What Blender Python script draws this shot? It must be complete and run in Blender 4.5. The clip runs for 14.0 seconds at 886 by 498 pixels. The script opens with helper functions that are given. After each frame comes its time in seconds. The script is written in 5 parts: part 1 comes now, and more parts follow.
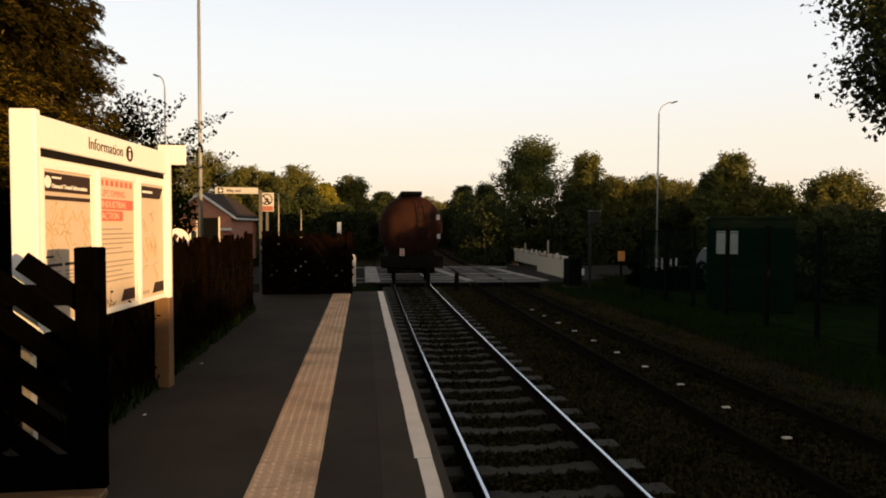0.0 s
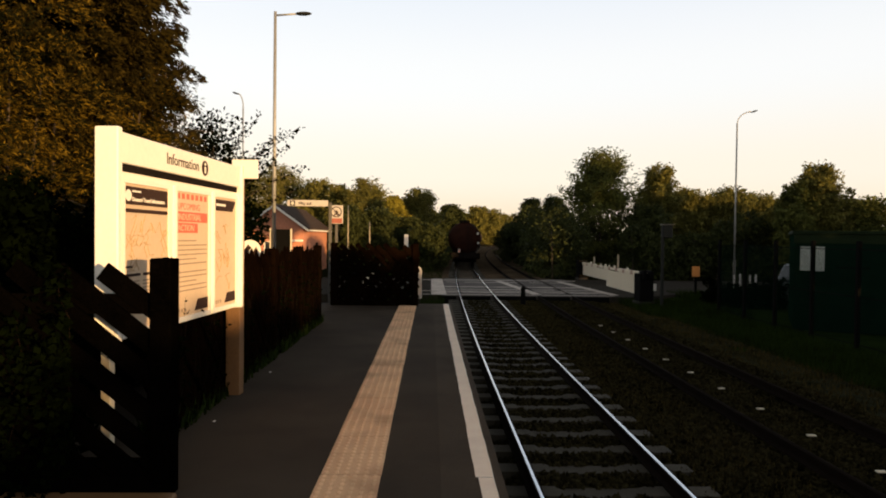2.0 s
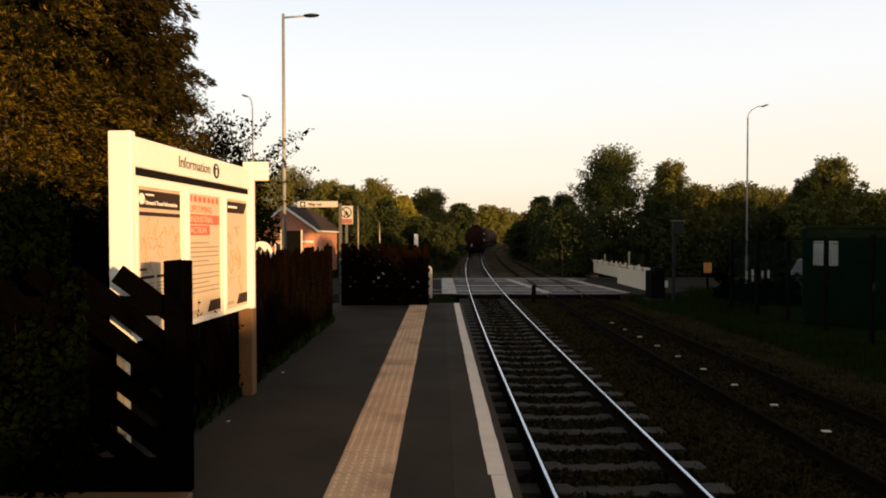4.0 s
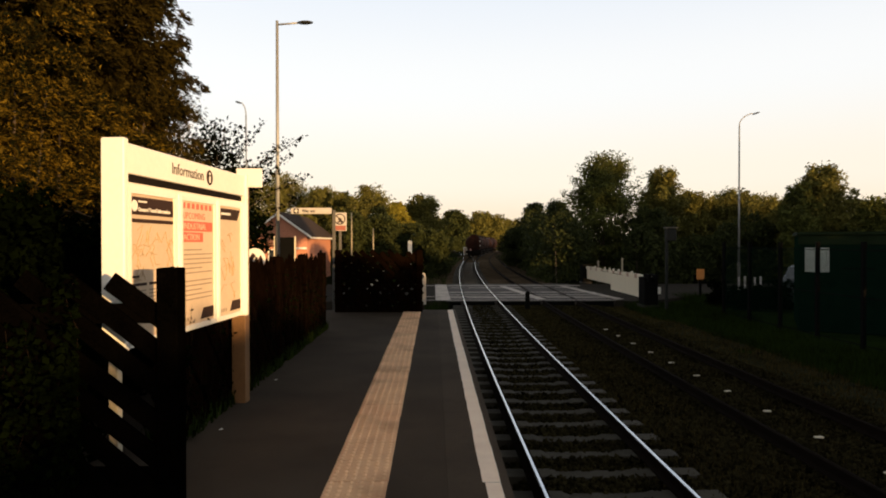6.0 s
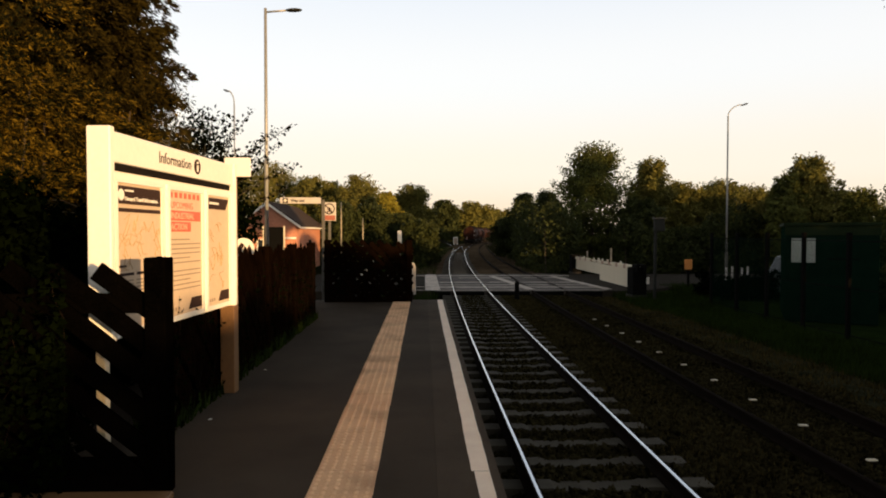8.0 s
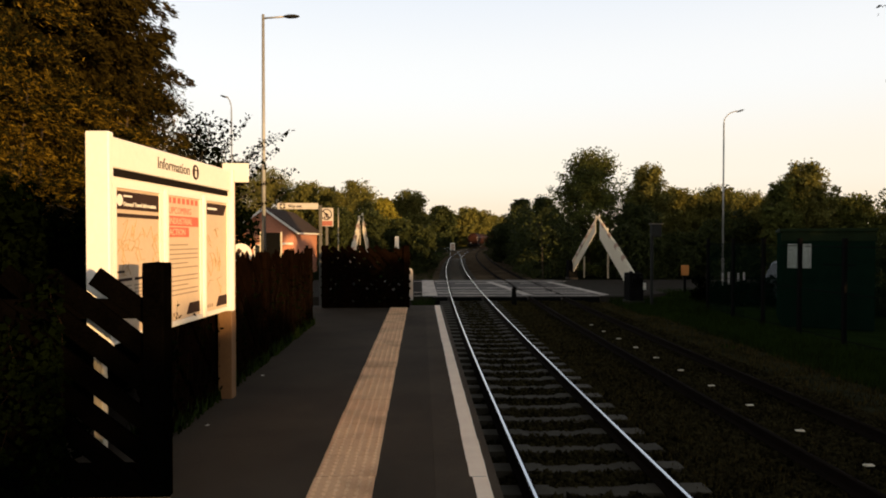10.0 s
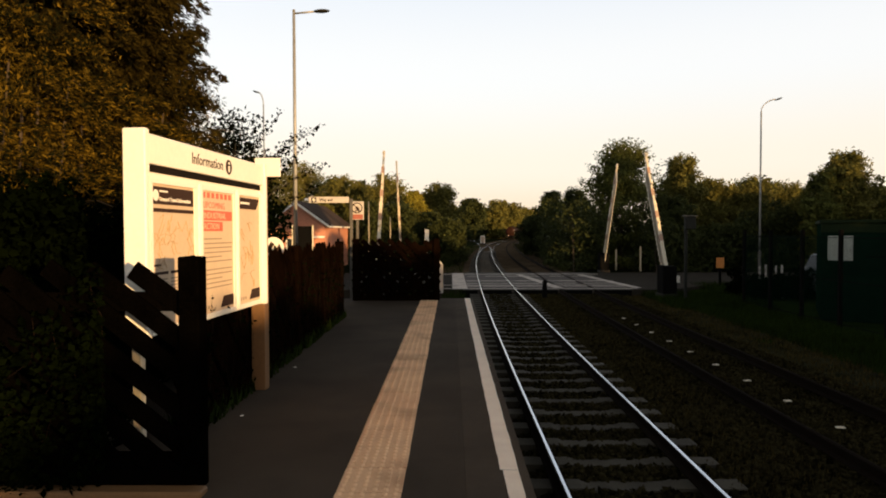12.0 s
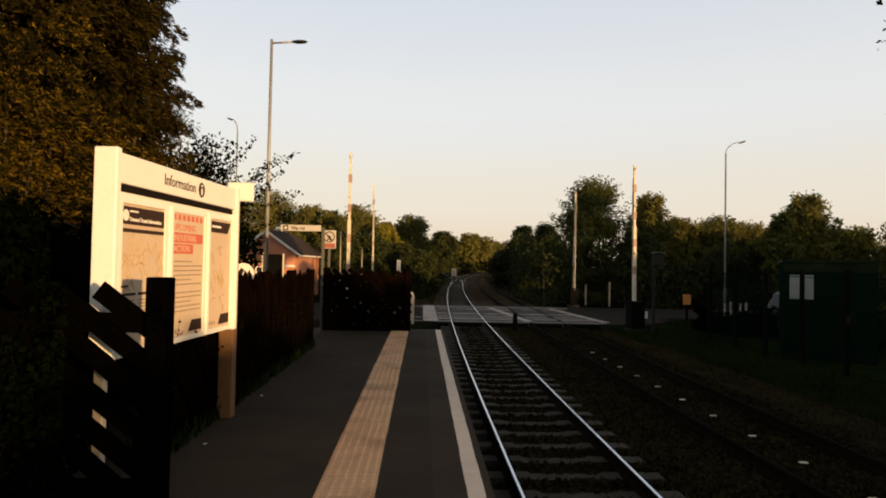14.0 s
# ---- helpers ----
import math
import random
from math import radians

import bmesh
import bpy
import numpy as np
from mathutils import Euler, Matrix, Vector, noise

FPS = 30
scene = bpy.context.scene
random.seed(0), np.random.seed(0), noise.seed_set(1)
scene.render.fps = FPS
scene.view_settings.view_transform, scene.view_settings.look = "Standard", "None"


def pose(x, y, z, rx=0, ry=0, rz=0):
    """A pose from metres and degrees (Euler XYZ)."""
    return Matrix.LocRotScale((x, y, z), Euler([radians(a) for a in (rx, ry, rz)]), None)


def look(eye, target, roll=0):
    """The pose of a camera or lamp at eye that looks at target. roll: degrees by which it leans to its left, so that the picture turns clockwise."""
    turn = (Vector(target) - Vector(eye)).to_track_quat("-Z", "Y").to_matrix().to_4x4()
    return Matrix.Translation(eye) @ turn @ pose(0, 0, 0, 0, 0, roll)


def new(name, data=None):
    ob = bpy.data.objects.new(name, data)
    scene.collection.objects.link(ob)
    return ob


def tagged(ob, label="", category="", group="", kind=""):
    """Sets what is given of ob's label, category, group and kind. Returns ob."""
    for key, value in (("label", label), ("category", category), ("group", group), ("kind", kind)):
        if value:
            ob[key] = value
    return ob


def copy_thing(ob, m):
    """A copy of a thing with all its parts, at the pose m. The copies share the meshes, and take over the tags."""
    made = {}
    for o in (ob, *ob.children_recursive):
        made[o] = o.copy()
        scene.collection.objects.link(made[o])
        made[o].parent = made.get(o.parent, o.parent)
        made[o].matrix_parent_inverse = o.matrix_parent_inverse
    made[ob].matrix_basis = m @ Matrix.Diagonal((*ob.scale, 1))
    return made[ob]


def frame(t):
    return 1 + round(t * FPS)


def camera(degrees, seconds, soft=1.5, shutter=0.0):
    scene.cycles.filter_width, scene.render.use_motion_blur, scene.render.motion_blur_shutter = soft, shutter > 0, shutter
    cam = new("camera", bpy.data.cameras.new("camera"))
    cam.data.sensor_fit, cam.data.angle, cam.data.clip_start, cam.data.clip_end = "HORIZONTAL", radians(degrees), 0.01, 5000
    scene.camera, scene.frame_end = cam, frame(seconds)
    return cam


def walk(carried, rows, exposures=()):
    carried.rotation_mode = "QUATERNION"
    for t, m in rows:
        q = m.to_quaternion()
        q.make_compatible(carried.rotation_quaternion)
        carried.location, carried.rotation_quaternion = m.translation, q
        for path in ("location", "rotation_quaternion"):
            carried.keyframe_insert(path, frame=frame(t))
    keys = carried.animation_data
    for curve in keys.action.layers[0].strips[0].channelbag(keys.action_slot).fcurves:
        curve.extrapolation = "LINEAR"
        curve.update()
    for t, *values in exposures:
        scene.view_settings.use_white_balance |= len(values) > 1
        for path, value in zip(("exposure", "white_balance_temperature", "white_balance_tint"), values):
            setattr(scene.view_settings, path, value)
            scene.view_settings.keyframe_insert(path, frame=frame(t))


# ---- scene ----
cam = camera(70.54, 14.0, soft=1.9)

PATH = [
    (0, pose(-0.032, -0.035, 1.591, 87.81, -0.28, -7.25)),
    (0.5, pose(-0.011, -0.006, 1.604, 88.52, 0.67, -3.12)),
    (1, pose(0.003, -0.003, 1.605, 88.36, 0.28, -0.55)),
    (1.5, pose(0.013, -0.003, 1.599, 88.77, 0.17, -1.60)),
    (2, pose(-0.002, 0.021, 1.601, 88.90, -0.68, -1.12)),
    (2.5, pose(-0.006, 0.005, 1.598, 89.10, -0.83, 0.19)),
    (3, pose(0.000, 0.000, 1.600, 88.81, -0.00, -0.10)),
    (5.5, pose(-0.005, 0.000, 1.598, 89.12, -0.09, -0.51)),
    (6, pose(-0.005, -0.000, 1.602, 89.43, 0.05, -0.80)),
    (6.5, pose(-0.002, -0.006, 1.602, 89.59, 0.11, -0.61)),
    (7, pose(-0.003, -0.003, 1.603, 88.70, 0.15, -0.65)),
    (7.5, pose(-0.003, -0.004, 1.602, 88.83, -0.44, -1.26)),
    (8, pose(-0.003, 0.001, 1.602, 88.52, -0.05, -1.73)),
    (10.5, pose(-0.014, -0.011, 1.600, 89.14, -0.08, -2.03)),
    (11, pose(-0.014, -0.009, 1.603, 89.16, 0.56, -0.52)),
    (11.5, pose(-0.010, -0.011, 1.600, 89.09, 0.55, 0.07)),
    (12, pose(-0.011, -0.004, 1.603, 88.39, 0.14, 0.73)),
    (12.5, pose(-0.010, -0.011, 1.601, 88.71, 0.09, 1.19)),
    (13, pose(-0.011, -0.006, 1.598, 88.82, 0.31, 0.83)),
    (13.5, pose(-0.014, -0.029, 1.582, 90.96, -0.06, 0.38)),
    (14, pose(-0.023, -0.027, 1.564, 91.39, -1.10, -1.87)),
]
EXPOSURES = [(0.0, -0.05), (0.4, 0.0), (0.8, 0.0), (3.0, 0.0), (13.0, 0.0), (13.4, -0.1), (14.0, -0.28)]
walk(cam, PATH, EXPOSURES)

# ---- light ----
SUN_FROM = Vector((0.60, -0.80, 0.050)).normalized()
world = bpy.data.worlds.new("evening_sky")
scene.world = world
world.use_nodes = True
wt = world.node_tree
wt.nodes.clear()
sky = wt.nodes.new("ShaderNodeTexSky")
sky.sky_type = 'NISHITA'
sky.sun_disc = False
sky.sun_elevation = radians(3.0)
sky.sun_rotation = math.atan2(SUN_FROM.x, SUN_FROM.y)
sky.air_density, sky.dust_density = 1.0, 2.0
bg_sky = wt.nodes.new("ShaderNodeBackground")
bg_sky.inputs["Strength"].default_value = 0.05
wt.links.new(sky.outputs[0], bg_sky.inputs[0])
coord = wt.nodes.new("ShaderNodeTexCoord")
sep = wt.nodes.new("ShaderNodeSeparateXYZ")
wt.links.new(coord.outputs["Generated"], sep.inputs[0])
ramp = wt.nodes.new("ShaderNodeValToRGB")
ramp.color_ramp.interpolation = 'EASE'
stops = [(0.0, (1.0, 0.80, 0.58)), (0.10, (1.0, 0.91, 0.79)), (0.24, (0.97, 0.965, 0.965)),
         (0.40, (0.84, 0.88, 0.95)), (0.62, (0.24, 0.225, 0.20)), (1.0, (0.055, 0.053, 0.050))]
while len(ramp.color_ramp.elements) < len(stops):
    ramp.color_ramp.elements.new(0.5)
for e, (p, c) in zip(ramp.color_ramp.elements, stops):
    e.position, e.color = p, (*c, 1)
wt.links.new(sep.outputs["Z"], ramp.inputs[0])
bg_haze = wt.nodes.new("ShaderNodeBackground")
bg_haze.inputs["Strength"].default_value = 0.95
wt.links.new(ramp.outputs[0], bg_haze.inputs[0])
add_sky = wt.nodes.new("ShaderNodeAddShader")
wt.links.new(bg_sky.outputs[0], add_sky.inputs[0])
wt.links.new(bg_haze.outputs[0], add_sky.inputs[1])
out_w = wt.nodes.new("ShaderNodeOutputWorld")
wt.links.new(add_sky.outputs[0], out_w.inputs[0])

sun = new("sun", bpy.data.lights.new("sun", 'SUN'))
sun.data.energy, sun.data.angle, sun.data.color = 8.0, radians(0.6), (1.0, 0.61, 0.265)
sun.matrix_world = look(SUN_FROM * 50, (0, 0, 0))


# ---- materials ----
def mat(name, color, rough=0.8, vary=0.25, scale=6.0, bump=0.2, fine=60.0, metal=0.0, tint=None, island=0.0, spec=0.5, stain=0.0, spread=False):
    """A weathered surface: colour varied at two scales, with a fine relief."""
    m = bpy.data.materials.new(name)
    m.use_nodes = True
    nt = m.node_tree
    b = nt.nodes["Principled BSDF"]
    b.inputs["Roughness"].default_value, b.inputs["Metallic"].default_value = rough, metal
    b.inputs["Specular IOR Level"].default_value = spec
    tc = nt.nodes.new("ShaderNodeTexCoord")
    where = tc.outputs["Object"]
    if spread:
        place = nt.nodes.new("ShaderNodeObjectInfo")
        add = nt.nodes.new("ShaderNodeVectorMath")
        nt.links.new(tc.outputs["Object"], add.inputs[0])
        nt.links.new(place.outputs["Location"], add.inputs[1])
        where = add.outputs[0]
    n1 = nt.nodes.new("ShaderNodeTexNoise")
    n1.inputs["Scale"].default_value, n1.inputs["Detail"].default_value = scale, 6
    n2 = nt.nodes.new("ShaderNodeTexNoise")
    n2.inputs["Scale"].default_value, n2.inputs["Detail"].default_value = fine, 3
    for n in (n1, n2):
        nt.links.new(where, n.inputs["Vector"])
    mixf = nt.nodes.new("ShaderNodeMath")
    mixf.operation = 'ADD'
    nt.links.new(n1.outputs[0], mixf.inputs[0])
    nt.links.new(n2.outputs[0], mixf.inputs[1])
    src = mixf.outputs[0]
    if island:
        geo = nt.nodes.new("ShaderNodeNewGeometry")
        mad = nt.nodes.new("ShaderNodeMath")
        mad.operation = 'MULTIPLY_ADD'
        mad.inputs[1].default_value = island
        nt.links.new(geo.outputs["Random Per Island"], mad.inputs[0])
        nt.links.new(src, mad.inputs[2])
        src = mad.outputs[0]
    else:
        info = nt.nodes.new("ShaderNodeObjectInfo")
        mad = nt.nodes.new("ShaderNodeMath")
        mad.operation = 'MULTIPLY_ADD'
        mad.inputs[1].default_value = 0.25
        nt.links.new(info.outputs["Random"], mad.inputs[0])
        nt.links.new(src, mad.inputs[2])
        src = mad.outputs[0]
    rng = nt.nodes.new("ShaderNodeMapRange")
    rng.inputs[1].default_value, rng.inputs[2].default_value = 0.65 + 0.25 * island, 1.45 + 0.75 * island
    nt.links.new(src, rng.inputs[0])
    mix = nt.nodes.new("ShaderNodeMix")
    mix.data_type = 'RGBA'
    lo = tuple(c * (1 - vary) for c in color)
    hi = tuple(min(1, c * (1 + vary)) for c in (tint or color))
    mix.inputs[6].default_value, mix.inputs[7].default_value = (*lo, 1), (*hi, 1)
    nt.links.new(rng.outputs[0], mix.inputs[0])
    col = mix.outputs[2]
    if stain:
        n3 = nt.nodes.new("ShaderNodeTexNoise")
        n3.inputs["Scale"].default_value, n3.inputs["Detail"].default_value = 1.7, 8
        nt.links.new(where, n3.inputs["Vector"])
        r3 = nt.nodes.new("ShaderNodeMapRange")
        r3.inputs[1].default_value, r3.inputs[2].default_value = 0.5, 0.72
        r3.inputs[3].default_value, r3.inputs[4].default_value = 0.0, stain
        nt.links.new(n3.outputs[0], r3.inputs[0])
        m3 = nt.nodes.new("ShaderNodeMix")
        m3.data_type = 'RGBA'
        m3.inputs[7].default_value = (*[c * 0.4 for c in color], 1)
        nt.links.new(r3.outputs[0], m3.inputs[0])
        nt.links.new(col, m3.inputs[6])
        col = m3.outputs[2]
    nt.links.new(col, b.inputs["Base Color"])
    if bump:
        bp = nt.nodes.new("ShaderNodeBump")
        bp.inputs["Strength"].default_value, bp.inputs["Distance"].default_value = bump, 0.01
        nt.links.new(mixf.outputs[0], bp.inputs["Height"])
        nt.links.new(bp.outputs[0], b.inputs["Normal"])
    return m


ASPHALT = mat("platform_asphalt", (0.054, 0.042, 0.031), 0.97, 0.45, 0.7, 0.5, 220, stain=0.3, spec=0.12)
ROAD = mat("road_asphalt", (0.028, 0.024, 0.019), 0.95, 0.3, 0.8, 0.4, 150, stain=0.25, spec=0.04)
TACTILE = mat("tactile_paving", (0.96, 0.555, 0.335), 0.92, 0.25, 3.0, 0.4, 120, stain=0.75, spec=0.2, spread=True)
# slab colour darker low down, full at the dome tops
tn = TACTILE.node_tree
t_pos = tn.nodes.new("ShaderNodeTexCoord")
t_sep = tn.nodes.new("ShaderNodeSeparateXYZ")
t_height = tn.nodes.new("ShaderNodeMapRange")
t_height.inputs[1].default_value, t_height.inputs[2].default_value = 0.003, 0.009
t_height.inputs[3].default_value, t_height.inputs[4].default_value = 0.62, 1.0
t_mix = tn.nodes.new("ShaderNodeMix")
t_mix.data_type = 'RGBA'
t_mix.inputs[6].default_value = (0.52, 0.27, 0.155, 1)
t_bsdf = tn.nodes["Principled BSDF"]
tn.links.new(t_pos.outputs["Object"], t_sep.inputs[0])
tn.links.new(t_sep.outputs["Z"], t_height.inputs[0])
tn.links.new(t_height.outputs[0], t_mix.inputs[0])
tn.links.new(t_bsdf.inputs["Base Color"].links[0].from_socket, t_mix.inputs[7])
tn.links.new(t_mix.outputs[2], t_bsdf.inputs["Base Color"])
LINEPAINT = mat("white_line_paint", (0.98, 0.76, 0.62), 0.75, 0.12, 5.0, 0.25, 90, stain=0.2)
COPING = mat("coping_concrete", (0.06, 0.052, 0.045), 0.9, 0.3, 3, 0.4, 80, stain=0.3)
# The same stone twice: darkened near, lightened as if sunlit beyond the crossing
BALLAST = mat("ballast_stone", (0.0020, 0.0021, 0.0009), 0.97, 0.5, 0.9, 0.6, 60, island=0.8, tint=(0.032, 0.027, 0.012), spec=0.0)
BALLAST_LIT = mat("sunlit_ballast_stone", (0.030, 0.022, 0.014), 0.97, 0.5, 0.5, 0.8, 14, tint=(0.085, 0.062, 0.040), spec=0.0, stain=0.5)
SLEEPER = mat("concrete_sleeper", (0.040, 0.034, 0.022), 0.96, 0.35, 5, 0.4, 70, stain=0.6, spread=True)
RAIL_TOP = mat("polished_rail", (0.50, 0.54, 0.60), 0.22, 0.1, 4, 0.02, 40, metal=1.0)
RAIL_RUST = mat("rusty_rail", (0.010, 0.007, 0.005), 0.95, 0.35, 8, 0.4, 90, spec=0.03)
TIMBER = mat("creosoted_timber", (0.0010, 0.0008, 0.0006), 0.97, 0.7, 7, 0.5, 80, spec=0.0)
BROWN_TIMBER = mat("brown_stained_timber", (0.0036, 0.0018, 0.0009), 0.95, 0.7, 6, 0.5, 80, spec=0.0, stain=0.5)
DULL_STEEL = mat("dull_grey_steel", (0.10, 0.095, 0.085), 0.7, 0.2, 6, 0.1, 60, spec=0.2)
# White darkened to stand for the weaker sun on the way out signs
SIGN_WHITE = mat("dimmed_sign_white", (0.46, 0.43, 0.40), 0.6, 0.08, 5, 0.03, 40, stain=0.12)
WHITE = mat("white_enamel", (0.78, 0.75, 0.68), 0.45, 0.05, 2, 0.03, 30)
CREAM = mat("cream_paint", (0.62, 0.55, 0.42), 0.6, 0.08, 2, 0.05, 30, stain=0.15)
PAPER = mat("poster_paper", (0.56, 0.43, 0.30), 0.5, 0.07, 2.5, 0.02, 30)
BROWN = mat("brown_post_paint", (0.16, 0.082, 0.030), 0.65, 0.2, 4, 0.15, 50)
INK = mat("dark_ink", (0.035, 0.020, 0.016), 0.75, 0.1, 5, 0.0, 40, spec=0.1)
PRINT = mat("grey_print", (0.26, 0.2, 0.15), 0.6, 0.1, 5, 0.0, 40)
MAPLINE = mat("map_line", (0.40, 0.27, 0.14), 0.6, 0.1, 5, 0.0, 40)
WORN_PAINT = mat("worn_road_paint", (0.48, 0.42, 0.37), 0.85, 0.35, 2.5, 0.25, 60, stain=0.75)
NOTICE = mat("weathered_notice", (0.42, 0.46, 0.42), 0.7, 0.12, 6, 0.05, 40, stain=0.3)
PALE_STRIP = mat("pale_deck_streak", (0.42, 0.37, 0.33), 0.8, 0.35, 4, 0.3, 60, stain=0.7, spread=True)
WEATHERED = mat("weathered_pale_paint", (0.30, 0.25, 0.17), 0.8, 0.3, 6, 0.2, 50, stain=0.5)
BAND = mat("faded_red_band", (0.34, 0.22, 0.16), 0.6, 0.15, 4, 0.05, 40)
OLD_SLEEPER = mat("stained_old_sleeper", (0.016, 0.013, 0.010), 0.95, 0.4, 5, 0.4, 70)
RED = mat("red_print", (0.52, 0.115, 0.065), 0.5, 0.08, 5, 0.0, 40)
DULL_RED = mat("dull_red_sign", (0.30, 0.09, 0.06), 0.6, 0.1, 5, 0.02, 40)
STEEL = mat("galvanised_steel", (0.30, 0.30, 0.29), 0.55, 0.15, 6, 0.1, 60, metal=0.5)
LAMPHEAD = mat("lamp_housing", (0.022, 0.023, 0.021), 0.8, 0.1, 5, 0.05, 60, spec=0.1)
GREEN_PAINT = mat("dark_green_paint", (0.004, 0.013, 0.008), 0.9, 0.35, 2, 0.15, 30, stain=0.4, spec=0.0)
HUT_ROOF = mat("olive_fascia_paint", (0.012, 0.020, 0.009), 0.9, 0.3, 2, 0.15, 30, stain=0.4, spec=0.08)
BLACK = mat("black_paint", (0.0045, 0.0045, 0.0042), 0.9, 0.3, 4, 0.1, 50, spec=0.03)
BRICK = mat("red_brick", (0.47, 0.20, 0.12), 0.9, 0.3, 9, 0.5, 80)
ROOF = mat("roof_tile", (0.050, 0.034, 0.026), 0.95, 0.3, 5, 0.4, 60, spec=0.08)
TANK = mat("tank_oxide_red", (0.024, 0.0085, 0.005), 0.75, 0.35, 1.2, 0.1, 30, stain=0.5, spec=0.06)
FRAME = mat("wagon_underframe", (0.010, 0.008, 0.007), 0.95, 0.3, 6, 0.3, 60, spec=0.05)
TWIG = mat("dry_twig", (0.11, 0.075, 0.04), 0.9, 0.3, 9, 0.3, 70)
BARK = mat("bark", (0.05, 0.036, 0.024), 0.95, 0.35, 9, 0.6, 70)
# Grass far darker than real blades; the verge's shade is in this colour
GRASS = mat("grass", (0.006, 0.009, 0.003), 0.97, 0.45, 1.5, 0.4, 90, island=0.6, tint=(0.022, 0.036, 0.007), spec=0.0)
WEED = mat("dry_trackside_weed", (0.010, 0.009, 0.003), 0.95, 0.4, 1.2, 0.0, 40, island=0.7, tint=(0.060, 0.046, 0.016), spec=0.0)
CESS = mat("mossy_gravel_path", (0.005, 0.006, 0.003), 0.97, 0.6, 1.6, 1.0, 38, tint=(0.030, 0.031, 0.018), spec=0.0, stain=0.8)
EARTH = mat("rough_earth", (0.012, 0.014, 0.006), 0.97, 0.4, 0.7, 0.6, 20, stain=0.3, spec=0.0)
GLASS_W = mat("window_glass", (0.02, 0.025, 0.03), 0.08, 0.1, 2, 0.0, 10)
ORANGE = mat("orange_plastic", (0.45, 0.17, 0.03), 0.6, 0.15, 5, 0.1, 60)
YELLOW = mat("yellow_plate", (0.75, 0.58, 0.22), 0.5, 0.08, 4, 0.03, 40)
CARPAINT = mat("silver_car_paint", (0.13, 0.14, 0.145), 0.35, 0.08, 3, 0.02, 40, metal=0.3)
RUBBER = mat("rubber", (0.015, 0.015, 0.015), 0.85, 0.2, 6, 0.2, 60)
GRAVEL = mat("worn_concrete_deck", (0.062, 0.052, 0.046), 0.80, 0.5, 3, 0.4, 60, stain=0.5, spec=0.25)


def leafmat(name, color, tint, island=0.45, shift=0.0, gloss=0.15):
    m = mat(name, color, 0.75, 0.3, 0.8, 0.0, 6, tint=tint, island=island, spec=gloss)
    nt = m.node_tree
    for n in nt.nodes:
        if n.bl_idname == "ShaderNodeMapRange":
            n.inputs[1].default_value += shift
            n.inputs[2].default_value += shift * 0.6
    b = nt.nodes["Principled BSDF"]
    tr = nt.nodes.new("ShaderNodeBsdfTranslucent")
    src = b.inputs["Base Color"].links[0].from_socket
    nt.links.new(src, tr.inputs["Color"])
    ms = nt.nodes.new("ShaderNodeMixShader")
    ms.inputs[0].default_value = 0.22
    nt.links.new(b.outputs[0], ms.inputs[1])
    nt.links.new(tr.outputs[0], ms.inputs[2])
    nt.links.new(ms.outputs[0], nt.nodes["Material Output"].inputs[0])
    return m


# Hedge leaves vary from near black to orange, sun and shade in the colour
LEAF_HEDGE = leafmat("hedge_leaf_sun_and_shade", (0.010, 0.011, 0.0025), (0.230, 0.146, 0.014), 0.6, 0.42, 0.04)
# Near-black leaf for places in deep shade; the shade is in the colour
LEAF_SHADE = leafmat("shade_darkened_leaf", (0.0005, 0.0010, 0.0003), (0.0028, 0.0046, 0.0010), gloss=0.0)
LEAF_DARK = leafmat("conifer_needle", (0.004, 0.0045, 0.0012), (0.044, 0.032, 0.006), gloss=0.02)
LEAF_OLIVE = leafmat("olive_leaf", (0.050, 0.054, 0.013), (0.155, 0.142, 0.030))
LEAF_GREEN = leafmat("green_leaf", (0.014, 0.022, 0.006), (0.048, 0.056, 0.014))
LEAF_MID = leafmat("mid_green_leaf", (0.026, 0.036, 0.009), (0.105, 0.112, 0.022))
LEAF_YELLOW = leafmat("yellowing_leaf", (0.13, 0.115, 0.014), (0.27, 0.23, 0.028))


# ---- building helpers ----
def obj(name, bm, material, parent=None, label="", m=None, smooth=False):
    me = bpy.data.meshes.new(name)
    bm.to_mesh(me)
    bm.free()
    if smooth:
        me.polygons.foreach_set("use_smooth", [True] * len(me.polygons))
    me.materials.append(material)
    ob = new(name, me)
    if parent is not None:
        ob.parent = parent
    if m is not None:
        ob.matrix_basis = m
    if label:
        ob["label"] = label
    return ob


def part(name, bm, material, parent, label="", smooth=False, m=None):
    return obj(name, bm, material, parent, label, m, smooth)


def empty(name, x=0, y=0, z=0, rz=0, label="", category="", group=""):
    e = new(name)
    e.matrix_basis = pose(x, y, z, 0, 0, rz)
    return tagged(e, label, category, group)


def box(bm, x0, x1, y0, y1, z0, z1, bevel=0.0, m=None):
    r = bmesh.ops.create_cube(bm, size=1, matrix=Matrix.Translation(((x0 + x1) / 2, (y0 + y1) / 2, (z0 + z1) / 2)) @ Matrix.Diagonal((x1 - x0, y1 - y0, z1 - z0, 1)))
    vs = r["verts"]
    if bevel:
        es = list({e for v in vs for e in v.link_edges})
        g = bmesh.ops.bevel(bm, geom=es, offset=bevel, segments=1, affect='EDGES')
        vs = list({v for f in g["faces"] for v in f.verts} | {v for v in vs if v.is_valid})
    if m is not None:
        bmesh.ops.transform(bm, matrix=m, verts=vs)
    return vs


def boxes(*args, bevel=0.0):
    bm = bmesh.new()
    for a in args:
        box(bm, *a, bevel=bevel)
    return bm


